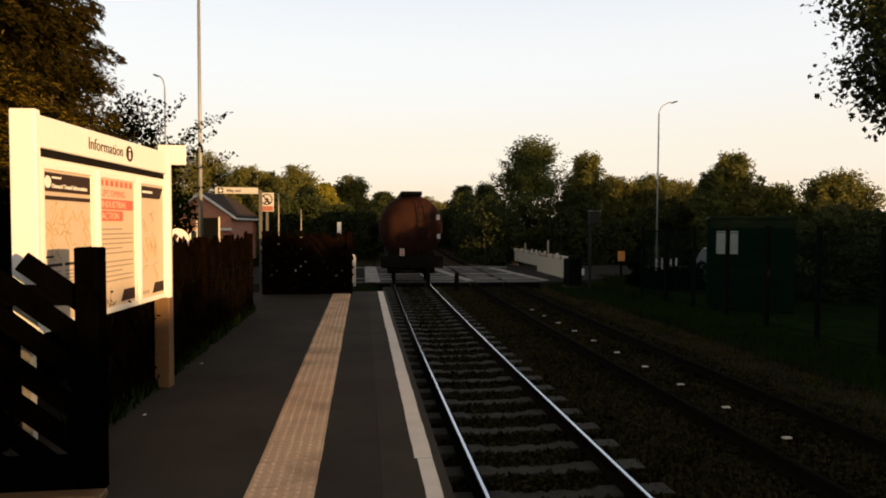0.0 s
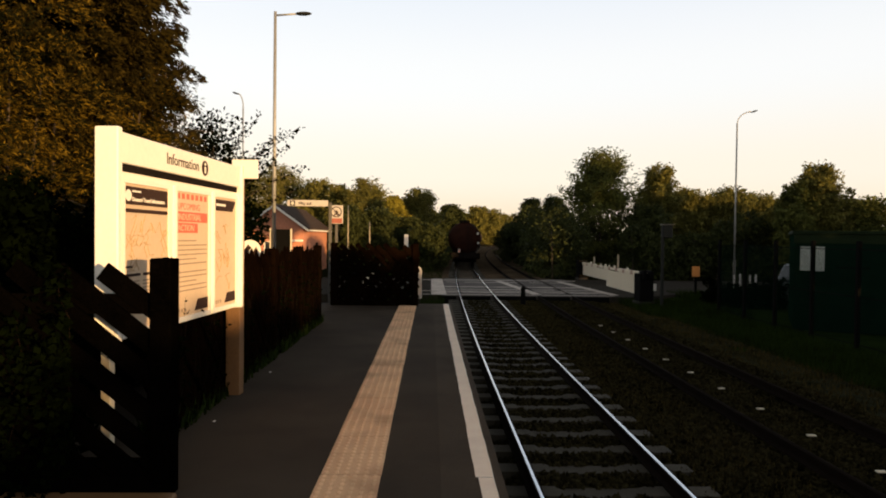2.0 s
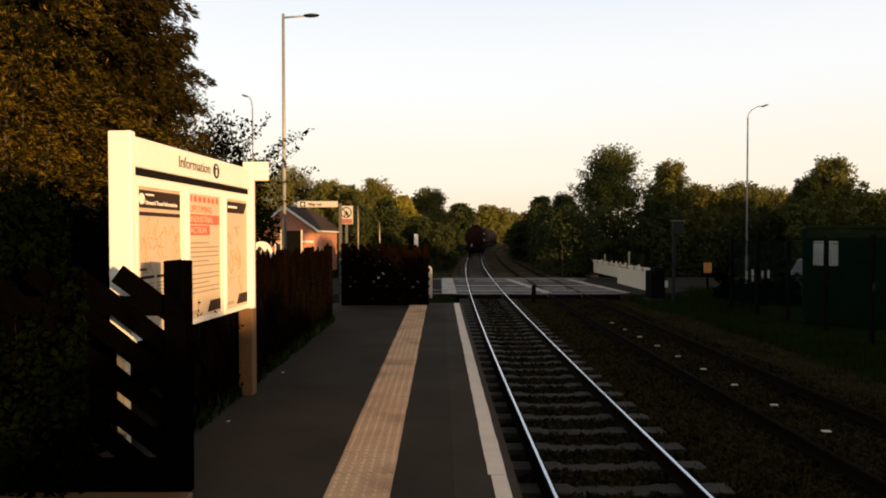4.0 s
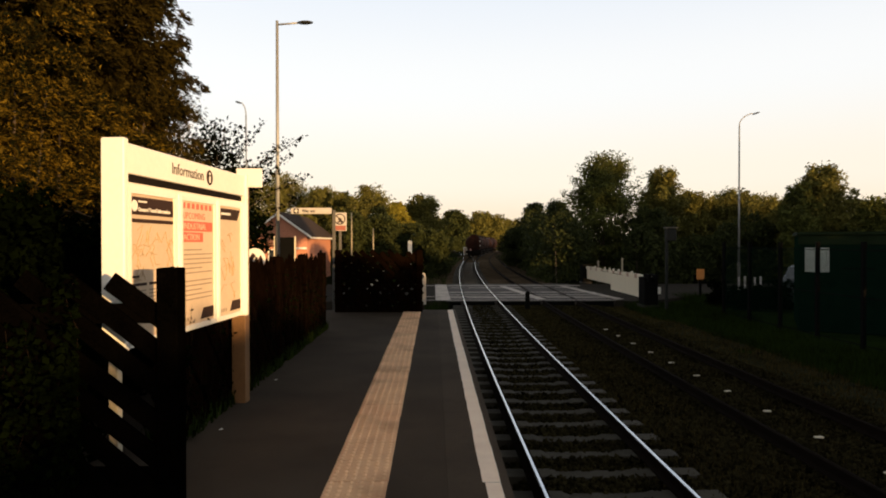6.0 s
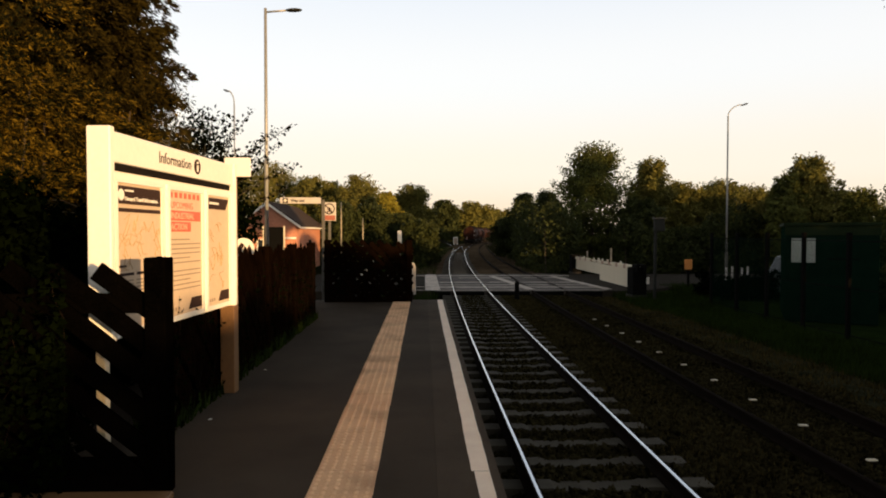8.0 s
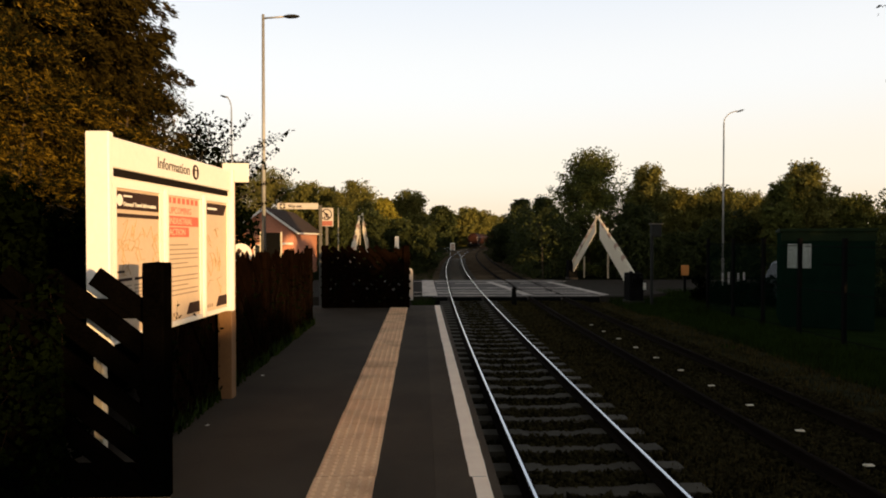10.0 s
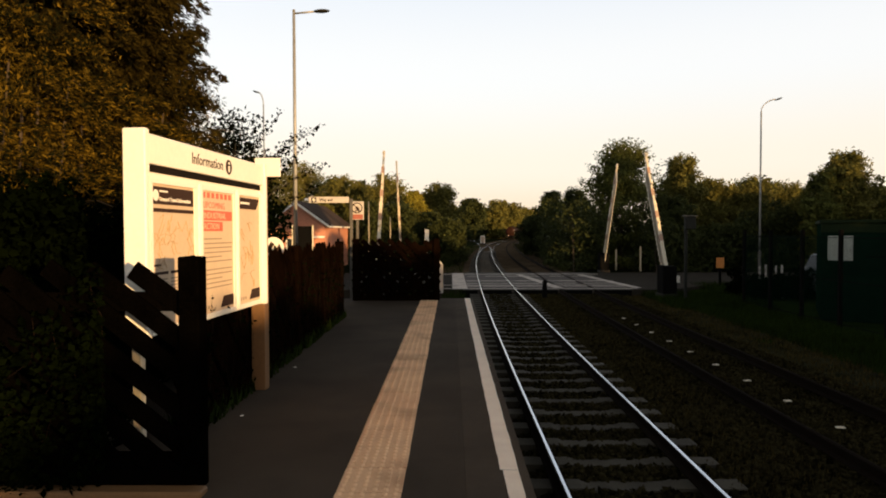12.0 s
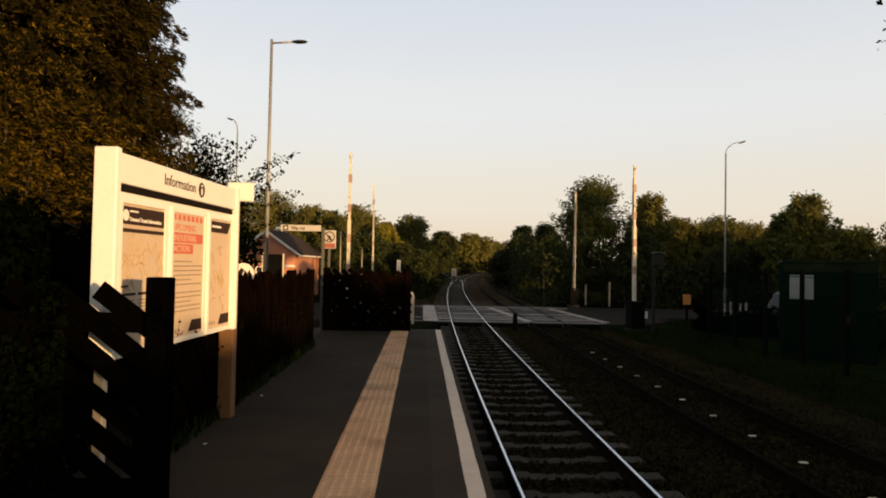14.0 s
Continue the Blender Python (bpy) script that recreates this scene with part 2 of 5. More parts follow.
def tube(bm, a, b, r0, r1=None, n=12, caps=True):
    a, b = Vector(a), Vector(b)
    d = b - a
    m = Matrix.Translation((a + b) / 2) @ d.to_track_quat('Z', 'Y').to_matrix().to_4x4()
    return bmesh.ops.create_cone(bm, cap_ends=caps, segments=n, radius1=r0, radius2=r0 if r1 is None else r1, depth=d.length, matrix=m)["verts"]


def prism(bm, pts, y0, y1):
    """A closed outline in x and z, drawn out along y."""
    a = [bm.verts.new((x, y0, z)) for x, z in pts]
    b = [bm.verts.new((x, y1, z)) for x, z in pts]
    n = len(pts)
    bm.faces.new(a)
    bm.faces.new(b[::-1])
    for i in range(n):
        bm.faces.new((a[i], b[i], b[(i + 1) % n], a[(i + 1) % n]))
    bmesh.ops.recalc_face_normals(bm, faces=bm.faces[:])


def text_bm(words, size, spread=1.0, bold=0.0):
    cu = bpy.data.curves.new("lettering", 'FONT')
    cu.body, cu.size, cu.extrude, cu.align_x = words, size, 0.0015, 'LEFT'
    cu.resolution_u = 2
    cu.offset = bold
    tmp = bpy.data.objects.new("lettering", cu)
    scene.collection.objects.link(tmp)
    dg = bpy.context.evaluated_depsgraph_get()
    dg.update()
    me = bpy.data.meshes.new_from_object(tmp.evaluated_get(dg))
    bm = bmesh.new()
    bm.from_mesh(me)
    bpy.data.objects.remove(tmp)
    bpy.data.meshes.remove(me)
    bmesh.ops.scale(bm, vec=(spread, 1, 1), verts=bm.verts)
    return bm


# ---- the line ----
RAIL_Z, BEND_Y, BEND_R, GAUGE = -0.93, 8.0, 1000.0, 1.505
TRACKS = {"near": 1.87, "far": 5.32}


def bend(y):
    return max(0.0, y - BEND_Y) ** 2 / (2 * BEND_R)


def heading(y):
    return math.atan(max(0.0, y - BEND_Y) / BEND_R)


def on_line(xc, y):
    h = heading(y)
    return Vector((1.87 + bend(y) + (xc - 1.87) * math.cos(h), y - (xc - 1.87) * math.sin(h), 0)), h


def branch(y):
    """The middle of the siding that leaves the near line to its left."""
    d = max(0.0, y - 72)
    return 1.87 + bend(72) + d * 64 / 1000 - d * d / 2400 if y > 72 else 1.87 + bend(y)


def sweep(bm, profile, places):
    """A profile (side, height) drawn along places of (point, heading)."""
    rings = []
    for p, h in places:
        rings.append([bm.verts.new((p.x + s * math.cos(h), p.y - s * math.sin(h), z)) for s, z in profile])
    n = len(profile)
    for a, b in zip(rings, rings[1:]):
        for i in range(n):
            bm.faces.new((a[i], b[i], b[(i + 1) % n], a[(i + 1) % n]))
    bm.faces.new(rings[0])
    bm.faces.new(rings[-1][::-1])
    bmesh.ops.recalc_face_normals(bm, faces=bm.faces[:])


STEPS = [-14, -4, 2, 8, 11, 15] + [15 + 4 * k for k in range(1, 12)] + [62 + 6 * k for k in range(0, 42)]
RAIL_BODY = [(-0.07, -0.155), (0.07, -0.155), (0.065, -0.14), (0.01, -0.125), (0.01, -0.045), (0.036, -0.035), (0.036, -0.008), (-0.036, -0.008), (-0.036, -0.035), (-0.01, -0.045), (-0.01, -0.125), (-0.065, -0.14)]
RAIL_HEAD = [(-0.020, -0.0085), (0.020, -0.0085), (0.019, -0.003), (0.014, 0.0), (-0.014, 0.0), (-0.019, -0.003)]


def railway(name, xc, label, shiny):
    tr = empty(name, label=label, category="railway track", group="tracks")
    for side in (-1, 1):
        pl = []
        for y in STEPS:
            p, h = on_line(xc + side * GAUGE / 2, y)
            pl.append((p, h))
        bm = bmesh.new()
        sweep(bm, [(s, z + RAIL_Z) for s, z in RAIL_BODY], pl)
        r = part("rail", bm, RAIL_RUST, tr, "rusty steel rail")
        bm = bmesh.new()
        sweep(bm, [(s, z + RAIL_Z + 0.001) for s, z in RAIL_HEAD], pl)
        part("running_face", bm, RAIL_TOP if shiny else RAIL_RUST, r, "polished running face" if shiny else "")
    return tr


near_track = railway("railway_track", TRACKS["near"], "railway track with bright polished rails on concrete sleepers", True)
far_track = railway("railway_track", TRACKS["far"], "railway track with dull rusty rails on concrete sleepers", False)
siding = empty("railway_track", label="siding that forks off the main line beyond the crossing", category="railway track", group="tracks")
for side in (-1, 1):
    pl = []
    for y in range(72, 300, 6):
        h = math.atan((branch(y + 1) - branch(y - 1)) / 2) if y > 73 else heading(y)
        pl.append((Vector((branch(y) + side * GAUGE / 2 * math.cos(h), y - side * GAUGE / 2 * math.sin(h), 0)), h))
    bm = bmesh.new()
    sweep(bm, [(s, z + RAIL_Z + 0.012) for s, z in RAIL_BODY], pl)
    r = part("rail", bm, RAIL_RUST, siding, "rusty steel rail")
    bm = bmesh.new()
    sweep(bm, [(s, z + RAIL_Z + 0.013) for s, z in RAIL_HEAD], pl)
    part("running_face", bm, RAIL_TOP, r)


def sleeper_bm():
    bm = bmesh.new()
    prism(bm, [(-1.25, -0.2), (1.25, -0.2), (1.25, -0.02), (1.22, 0.0), (0.5, 0.0), (0.4, -0.025), (-0.4, -0.025), (-0.5, 0.0), (-1.22, 0.0), (-1.25, -0.02)], -0.13, 0.13)
    return bm


# ground, ballast, platform
def sheet(name, x0, x1, y0, y1, z, nx, ny, rough, material, label="", category="", kind="structure", fall=None):
    xs, ys = np.linspace(x0, x1, nx), np.linspace(y0, y1, ny)
    bm = bmesh.new()
    g = [[bm.verts.new((x, y, z + (fall(x, y) if fall else 0) + rough * noise.noise((x * 1.7, y * 1.7, 3)))) for x in xs] for y in ys]
    for j in range(ny - 1):
        for i in range(nx - 1):
            bm.faces.new((g[j][i], g[j][i + 1], g[j + 1][i + 1], g[j + 1][i]))
    o = obj(name, bm, material, smooth=True)
    return tagged(o, label, category, "", kind)


bm = bmesh.new()
ring = [(-1500, -1500), (1500, -1500), (1500, 3000), (-1500, 3000)]
bm.faces.new([bm.verts.new((x, y, -1.34)) for x, y in ring])
tagged(obj("ground", bm, EARTH), "rough earth and grass ground beyond the line", "ground", "", "structure")


def bed(bm, xa, xb, z, steps):
    rows = []
    for y in steps:
        row = []
        for k in range(9):
            u = k / 8
            p, h = on_line(xa + (xb - xa) * u, y)
            e = min(u, 1 - u) * (xb - xa)
            row.append(bm.verts.new((p.x, p.y, z - 0.22 * max(0, 1 - e / 0.7) + 0.02 * noise.noise((p.x * 2, y, 0)))))
        rows.append(row)
    for a, b in zip(rows, rows[1:]):
        for i in range(8):
            bm.faces.new((a[i], a[i + 1], b[i + 1], b[i]))


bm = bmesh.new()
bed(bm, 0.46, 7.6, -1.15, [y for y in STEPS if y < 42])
tagged(obj("ballast_bed", bm, BALLAST, smooth=True), "mossy stone ballast bed under both tracks, darkened for shade", "ballast", "", "structure")
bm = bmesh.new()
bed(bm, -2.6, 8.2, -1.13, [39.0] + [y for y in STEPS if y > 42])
tagged(obj("ballast_bed", bm, BALLAST_LIT, smooth=True), "brown stone ballast bed beyond the crossing, coloured as if sunlit", "ballast", "", "structure")

PLAT_X, PLAT_END = 0.50, 15.0
bm = boxes((-9.0, PLAT_X - 0.42, -14, PLAT_END, -1.3, -0.004))
tagged(obj("platform", bm, ASPHALT), "dark asphalt station platform", "platform", "", "structure")
coping = empty("platform_edge", label="concrete platform edge with a worn white line", category="platform edge")
coping["kind"] = "structure"
part("edge_wall", boxes((PLAT_X - 0.42, PLAT_X - 0.05, -14, PLAT_END, -1.3, -0.082)), COPING, coping)
part("edge_slab", boxes((PLAT_X - 0.419, PLAT_X, -14, PLAT_END, -0.08, -0.003)), ASPHALT, coping)
for xa, xb, ya, yb in ((0.337, 0.439, -14, 4.16), (0.316, 0.440, 4.165, 9.6), (0.311, 0.437, 9.603, PLAT_END - 0.05)):
    bm = bmesh.new()
    random.seed(int(ya) + 40)
    steps = int((yb - ya) / 0.12)
    left = [(xa + random.uniform(-0.003, 0.003), ya + (yb - ya) * k / steps) for k in range(steps + 1)]
    right = [(xb + random.uniform(-0.004, 0.002), ya + (yb - ya) * k / steps) for k in range(steps + 1)]
    lv, rv = [[[bm.verts.new((x, y, z)) for x, y in side] for z in (-0.01, 0.002)] for side in (left, right)]
    for k in range(steps):
        bm.faces.new((lv[1][k], rv[1][k], rv[1][k + 1], lv[1][k + 1]))
        bm.faces.new((lv[0][k], lv[1][k], lv[1][k + 1], lv[0][k + 1]))
        bm.faces.new((rv[1][k], rv[0][k], rv[0][k + 1], rv[1][k + 1]))
    part("white_line", bm, LINEPAINT, coping, "worn white edge line")

# ---- things on the platform ----
def panel_text(words, size, x, z, y, material, parent, name, spread=1.0, bold=0.0):
    bm = text_bm(words, size, spread, bold)
    bmesh.ops.rotate(bm, cent=(0, 0, 0), matrix=Matrix.Rotation(radians(90), 3, 'X'), verts=bm.verts)
    bmesh.ops.translate(bm, vec=(x, y, z), verts=bm.verts)
    return part(name, bm, material, parent)


def information_board():
    """Its front faces the local -y; x runs along the board."""
    b = empty("information_board", -2.045, 4.15, 0, 86.0, "white platform information board with three sunlit posters", "notice board")
    L = 2.24
    for x in (0.0, L - 0.06):
        top = 2.30 if x == 0 else 2.29
        part("post", boxes((x, x + 0.06, 0.0, 0.16, 0.87, top), bevel=0.008), WHITE, b, "white square post")
        if x:
            part("post_foot", boxes((x - 0.03, x + 0.09, 0.005, 0.145, -0.05, 0.87), bevel=0.006), BROWN, b, "brown lower post")
        else:
            # Slim and pale to stand for the sunlit face of the foot
            part("post_foot", boxes((0.0, 0.06, 0.05, 0.115, -0.05, 0.87), bevel=0.006), CREAM, b, "lower post made pale and slim like its sunlit face")
    part("header", boxes((0.061, L - 0.061, 0.02, 0.12, 2.07, 2.275), bevel=0.006), WHITE, b, "white header panel with lettering")
    part("slot", boxes((0.061, L - 0.061, 0.05, 0.11, 2.02, 2.07)), FRAME, b, "dark gap under the header")
    part("back_panel", boxes((0.061, L - 0.061, 0.06, 0.12, 0.875, 2.02)), WHITE, b)
    panel_text("Information", 0.125, 0.685, 2.135, 0.018, INK, b, "lettering", 0.95)
    bm = bmesh.new()
    bmesh.ops.create_circle(bm, cap_ends=True, segments=28, radius=0.066, matrix=Matrix.Translation((1.365, 0.0185, 2.172)) @ Matrix.Rotation(radians(90), 4, 'X'))
    part("symbol_disc", bm, INK, b)
    part("symbol_mark", boxes((1.353, 1.377, 0.014, 0.018, 2.129, 2.184), (1.353, 1.377, 0.014, 0.018, 2.197, 2.217)), WHITE, b)
    cases = [(0.125, 0.80), (0.875, 1.54), (1.60, 2.178)]
    for i, (x0, x1) in enumerate(cases):
        f = 0.03
        fr = part("poster_case", boxes((x0, x0 + f, 0.036, 0.06, 0.885, 1.985), (x1 - f, x1, 0.036, 0.06, 0.885, 1.985), (x0 + f, x1 - f, 0.036, 0.06, 1.945, 1.985), (x0 + f, x1 - f, 0.036, 0.06, 0.885, 0.925)), WHITE, b, "white poster case frame")
        part("poster", boxes((x0 + f, x1 - f, 0.05, 0.059, 0.925, 1.945)), PAPER, fr, "printed paper poster")
        a, e, w = x0 + f + 0.012, x1 - f - 0.012, x1 - x0 - 2 * f - 0.024
        y0, y1 = 0.046, 0.0499
        if i == 0:
            part("heading_band", boxes((a, e, y0, y1, 1.80, 1.925), (a, e, y0, y1, 1.745, 1.772)), INK, fr, "dark heading band")
            part("heading_bar", boxes((a + 0.09, a + 0.2, 0.043, 0.0459, 1.888, 1.9)), WHITE, fr)
            panel_text("Onward Travel Information", 0.040, a + 0.085, 1.825, 0.0455, WHITE, fr, "lettering", 1.02, 0.001)
            bm = bmesh.new()
            bmesh.ops.create_circle(bm, cap_ends=True, segments=20, radius=0.04, matrix=Matrix.Translation((a + 0.04, 0.044, 1.862)) @ Matrix.Rotation(radians(90), 4, 'X'))
            part("emblem", bm, WHITE, fr)
            random.seed(4)
            lines = bmesh.new()
            for k in range(16):
                px, pz = random.uniform(a + 0.03, e - 0.03), random.uniform(1.4, 1.7)
                for q in range(5):
                    nx, nz = min(e, max(a, px + random.uniform(-0.07, 0.07))), min(1.73, max(1.34, pz + random.uniform(-0.09, 0.09)))
                    tube(lines, (px, 0.0475, pz), (nx, 0.0475, nz), 0.0022, n=4)
                    px, pz = nx, nz
            part("map_drawing", lines, MAPLINE, fr, "pale street map lines")["kind"] = "stuff"
            part("caption_bars", boxes((a, a + 0.2, y0, y1, 1.30, 1.32), (a + 0.24, e, y0, y1, 1.30, 1.32), (a, a + 0.1, y0, y1, 1.36, 1.375)), INK, fr)
            part("small_print", boxes(*[(a, a + 0.19, y0, y1, 1.26 - 0.025 * k, 1.27 - 0.025 * k) for k in range(9)], *[(a + 0.24, e, y0, y1, 1.26 - 0.025 * k, 1.27 - 0.025 * k) for k in range(9)]), PRINT, fr)
        elif i == 1:
            for k in range(7):
                part("heading_stripe", boxes((a + w * k / 7, a + w * (k + 0.55) / 7, y0, y1, 1.885, 1.93)), RED, fr, "red stripe")
            panel_text("UPCOMING", 0.078, a + 0.01, 1.80, y1, RED, fr, "lettering", 1.0)
            part("red_block", boxes((a, e - 0.02, y0, y1, 1.70, 1.782), (a, a + 0.37, y0, y1, 1.61, 1.69)), RED, fr, "red word blocks")
            panel_text("INDUSTRIAL", 0.075, a + 0.01, 1.715, 0.0455, PAPER, fr, "lettering", 1.02)
            panel_text("ACTION", 0.075, a + 0.01, 1.625, 0.0455, PAPER, fr, "lettering", 1.02)
            rows = [(a, a + w * (0.95 if k % 4 else 0.6), y0, y1, 1.54 - 0.038 * k - (0.03 if k > 5 else 0), 1.55 - 0.038 * k - (0.03 if k > 5 else 0)) for k in range(11)]
            part("small_print", boxes(*rows), PRINT, fr)
        else:
            bm = bmesh.new()
            prism(bm, [(a, 1.925), (e, 1.925), (e - 0.08, 1.82), (a, 1.82)], y0, y1)
            part("heading_band", bm, INK, fr, "dark heading band")
            part("heading_lettering", boxes((a + 0.03, a + 0.24, 0.043, 0.0459, 1.865, 1.885)), WHITE, fr)
            random.seed(9)
            lines = bmesh.new()
            for k in range(9):
                px, pz = random.uniform(a + 0.1, e - 0.1), random.uniform(1.2, 1.7)
                for q in range(5):
                    nx, nz = min(e, max(a, px + random.uniform(-0.09, 0.09))), pz + random.uniform(-0.1, 0.1)
                    tube(lines, (px, 0.0475, pz), (nx, 0.0475, nz), 0.003, n=4)
                    px, pz = nx, nz
            part("map_drawing", lines, MAPLINE, fr, "pale route lines")["kind"] = "stuff"
        if i > 0:
            bm = bmesh.new()
            prism(bm, [(e - 0.26, 0.95), (e, 0.95), (e, 1.045), (e - 0.20, 1.045)], y0, y1)
            part("corner_block", bm, INK, fr, "dark corner block")
            for k in range(3):
                part("corner_mark", boxes((a + 0.03 + 0.05 * k, a + 0.05 + 0.05 * k, y0, y1, 0.96, 0.99)), PRINT, fr)
    return b


information_board()

# small plate on top of a post behind the board
plate_post = empty("post_with_plate", -2.02, 6.72, 0, 0, "slim post with a sunlit cream plate beside the fence", "sign post")
part("post", boxes((-0.03, 0.03, -0.03, 0.03, -0.05, 2.35), bevel=0.005), BROWN, plate_post)
part("plate", boxes((-0.08, 0.19, -0.06, -0.031, 2.19, 2.39), bevel=0.006), WHITE, plate_post, "cream plate")


def lattice_fence(name, length, height, label, posts, crossed=False, seed=0, thick=0.02, timber=None, step=0.205, lean=0.95, half=0.06, start=0.0, top_rail=0.2, wide=0.07, middle=True):
    """Timber fence of slanting pales on rails between posts; runs along local x."""
    fnc = empty(name, label=label, category="fence", group="timber fences")
    timber = timber or TIMBER
    random.seed(seed)
    for px in posts:
        part("post", boxes((px - wide, px + wide, -0.07, 0.07, -0.1, height + 0.02), bevel=0.008), timber, fnc)
    for z in ((0.30, height * 0.5 + 0.1, height - top_rail) if middle else (0.14, height - top_rail)):
        part("rail", boxes((0, length, 0.0, 0.05, z - 0.06, z + 0.06)), timber, fnc)
    part("gravel_board", boxes((0, length, -0.045, -0.036, -0.05, 0.12)), timber, fnc)
    run = height * lean
    for layer in ((0, 1) if crossed else (0,)):
        k = -int(run / step)
        while k * step < length:
            x0 = k * step + start + (random.uniform(-0.035, 0.035) if crossed else 0)
            # the slanting pale, cut off at both ends of the fence
            t0, t1 = max(0.0, -x0 / run), min(1.0, (length - x0) / run)
            if t1 - t0 > 0.08:
                bm = bmesh.new()
                up = random.uniform(-0.05, 0.04)
                a = Vector((x0 + t0 * run, 0, height - 0.03 + up - t0 * (height - 0.03) - 0.13 * layer))
                b = Vector((x0 + t1 * run, 0, height - 0.03 - t1 * (height - 0.03)))
                if layer:
                    a.x, b.x = length - a.x, length - b.x
                d = (b - a).normalized()
                nrm = Vector((-d.z, 0, d.x))
                w = half
                pts = [a - nrm * w, b - nrm * w, b + nrm * w, a + nrm * w]
                yy = -0.03 + 0.085 * layer + random.uniform(-0.004, 0.004)
                prism(bm, [(p.x, p.z) for p in pts], yy, yy + thick)
                part("pale", bm, timber, fnc)
            k += 1
    return fnc


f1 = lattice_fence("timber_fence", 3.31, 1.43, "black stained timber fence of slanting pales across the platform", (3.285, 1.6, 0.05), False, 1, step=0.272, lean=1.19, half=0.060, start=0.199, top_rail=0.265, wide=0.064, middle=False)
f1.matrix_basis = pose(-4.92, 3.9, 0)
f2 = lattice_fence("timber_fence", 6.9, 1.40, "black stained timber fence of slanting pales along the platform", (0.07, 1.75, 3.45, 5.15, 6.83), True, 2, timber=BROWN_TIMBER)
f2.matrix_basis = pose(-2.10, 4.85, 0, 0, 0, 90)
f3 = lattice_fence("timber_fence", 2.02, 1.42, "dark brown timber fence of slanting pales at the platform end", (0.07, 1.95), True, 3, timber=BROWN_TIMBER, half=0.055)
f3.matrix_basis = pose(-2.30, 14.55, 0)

# striped disc behind the fence
disc = empty("warning_disc", -2.62, 9.2, 0, 0, "white round warning disc with dark stripes behind the fence", "sign")
part("post", boxes((-0.03, 0.03, -0.03, 0.03, -0.05, 1.5)), STEEL, disc)
bm = bmesh.new()
tube(bm, (0, -0.045, 1.37), (0, -0.031, 1.37), 0.155, n=32)
part("disc", bm, WHITE, disc, "white disc")
bm = bmesh.new()
prism(bm, [(-0.13, 1.31), (-0.08, 1.27), (0.02, 1.42), (-0.03, 1.46)], -0.049, -0.046)
part("stripe", bm, INK, disc, "dark stripe")
bm = bmesh.new()
prism(bm, [(-0.01, 1.27), (0.04, 1.24), (0.12, 1.36), (0.09, 1.43)], -0.049, -0.046)
part("stripe", bm, INK, disc, "dark stripe")

# low brown timber edging before the near fence
tagged(obj("timber_edging", boxes((-6.0, -1.52, 3.70, 3.82, -0.01, 0.035), bevel=0.01), BROWN), "low brown timber edging at the fence foot", "edging")


def lamp_post(name, x, y, z0, top, arm, label, side, curve, head=1.0, slim=1.0):
    """Street lamp: arm reaches to side (+1: +x)."""
    lp = empty(name, x, y, z0, 0, label, "street lamp", "street lamps")
    h = top - z0
    bm = bmesh.new()
    # Lower column gets darker steel to stand for shade near the ground
    tube(bm, (0, 0, -0.1), (0, 0, 1.4), 0.085, 0.085)
    part("base", bm, DULL_STEEL, lp, "lower column in dull grey standing for shade", smooth=True)
    bm = bmesh.new()
    tube(bm, (0, 0, 1.4), (0, 0, h), 0.078 * slim, 0.052 * slim)
    part("column", bm, STEEL, lp, "galvanised steel column", smooth=True)
    bm = bmesh.new()
    if curve:
        pts = [Vector((side * arm * (1 - math.cos(a)), 0, h - 0.02 + 0.75 * math.sin(a))) for a in [radians(10 * k) for k in range(9)]]
    else:
        pts = [Vector((0, 0, h - 0.12)), Vector((side * arm, 0, h - 0.06))]
    for a, b in zip(pts, pts[1:]):
        tube(bm, a, b, 0.03, n=8)
    part("arm", bm, STEEL, lp, smooth=True)
    e = pts[-1]
    bm = bmesh.new()
    bmesh.ops.create_uvsphere(bm, u_segments=14, v_segments=8, radius=1, matrix=Matrix.Translation((e.x + side * 0.24 * head, 0, e.z + 0.01)) @ pose(0, 0, 0, 0, -side * (18 if curve else 2), 0) @ Matrix.Diagonal((0.31 * head, 0.13, 0.05, 1)))
    part("lantern", bm, LAMPHEAD, lp, "dark flat lantern", smooth=True)
    return lp


lamp_post("street_lamp", -4.98, 20, -0.9, 8.64, 0.68, "tall grey street lamp with a flat lantern behind the fence", 1, False, 0.85, 0.85)
lamp_post("street_lamp", -10.75, 36, -0.9, 8.9, 0.35, "curved street lamp above the hedge by the car park", -1, True, 0.6, 0.7)
lamp_post("street_lamp", 18.6, 38, -1.0, 8.75, 1.0, "tall curved street lamp beyond the crossing", 1, True, 0.8, 0.8)

# signs by the way out
wo = empty("way_out_sign", -2.72, 17, -0.96, 0, "white way out finger sign on a grey post", "sign")
part("post", boxes((-0.04, 0.04, -0.04, 0.04, 0, 3.45), bevel=0.006), DULL_STEEL, wo)
part("sign_panel", boxes((-1.15, -0.06, -0.03, 0.0, 3.345, 3.51), bevel=0.005), SIGN_WHITE, wo, "white sign panel")
panel_text("Way out", 0.11, -0.86, 3.39, -0.031, BLACK, wo, "lettering", 0.92, 0.003)
part("pictogram", boxes((-1.08, -0.94, -0.034, -0.031, 3.36, 3.49)), BLACK, wo)
part("pictogram_mark", boxes((-1.03, -0.99, -0.037, -0.0345, 3.38, 3.47), (-1.06, -0.96, -0.037, -0.0345, 3.41, 3.44)), WHITE, wo)
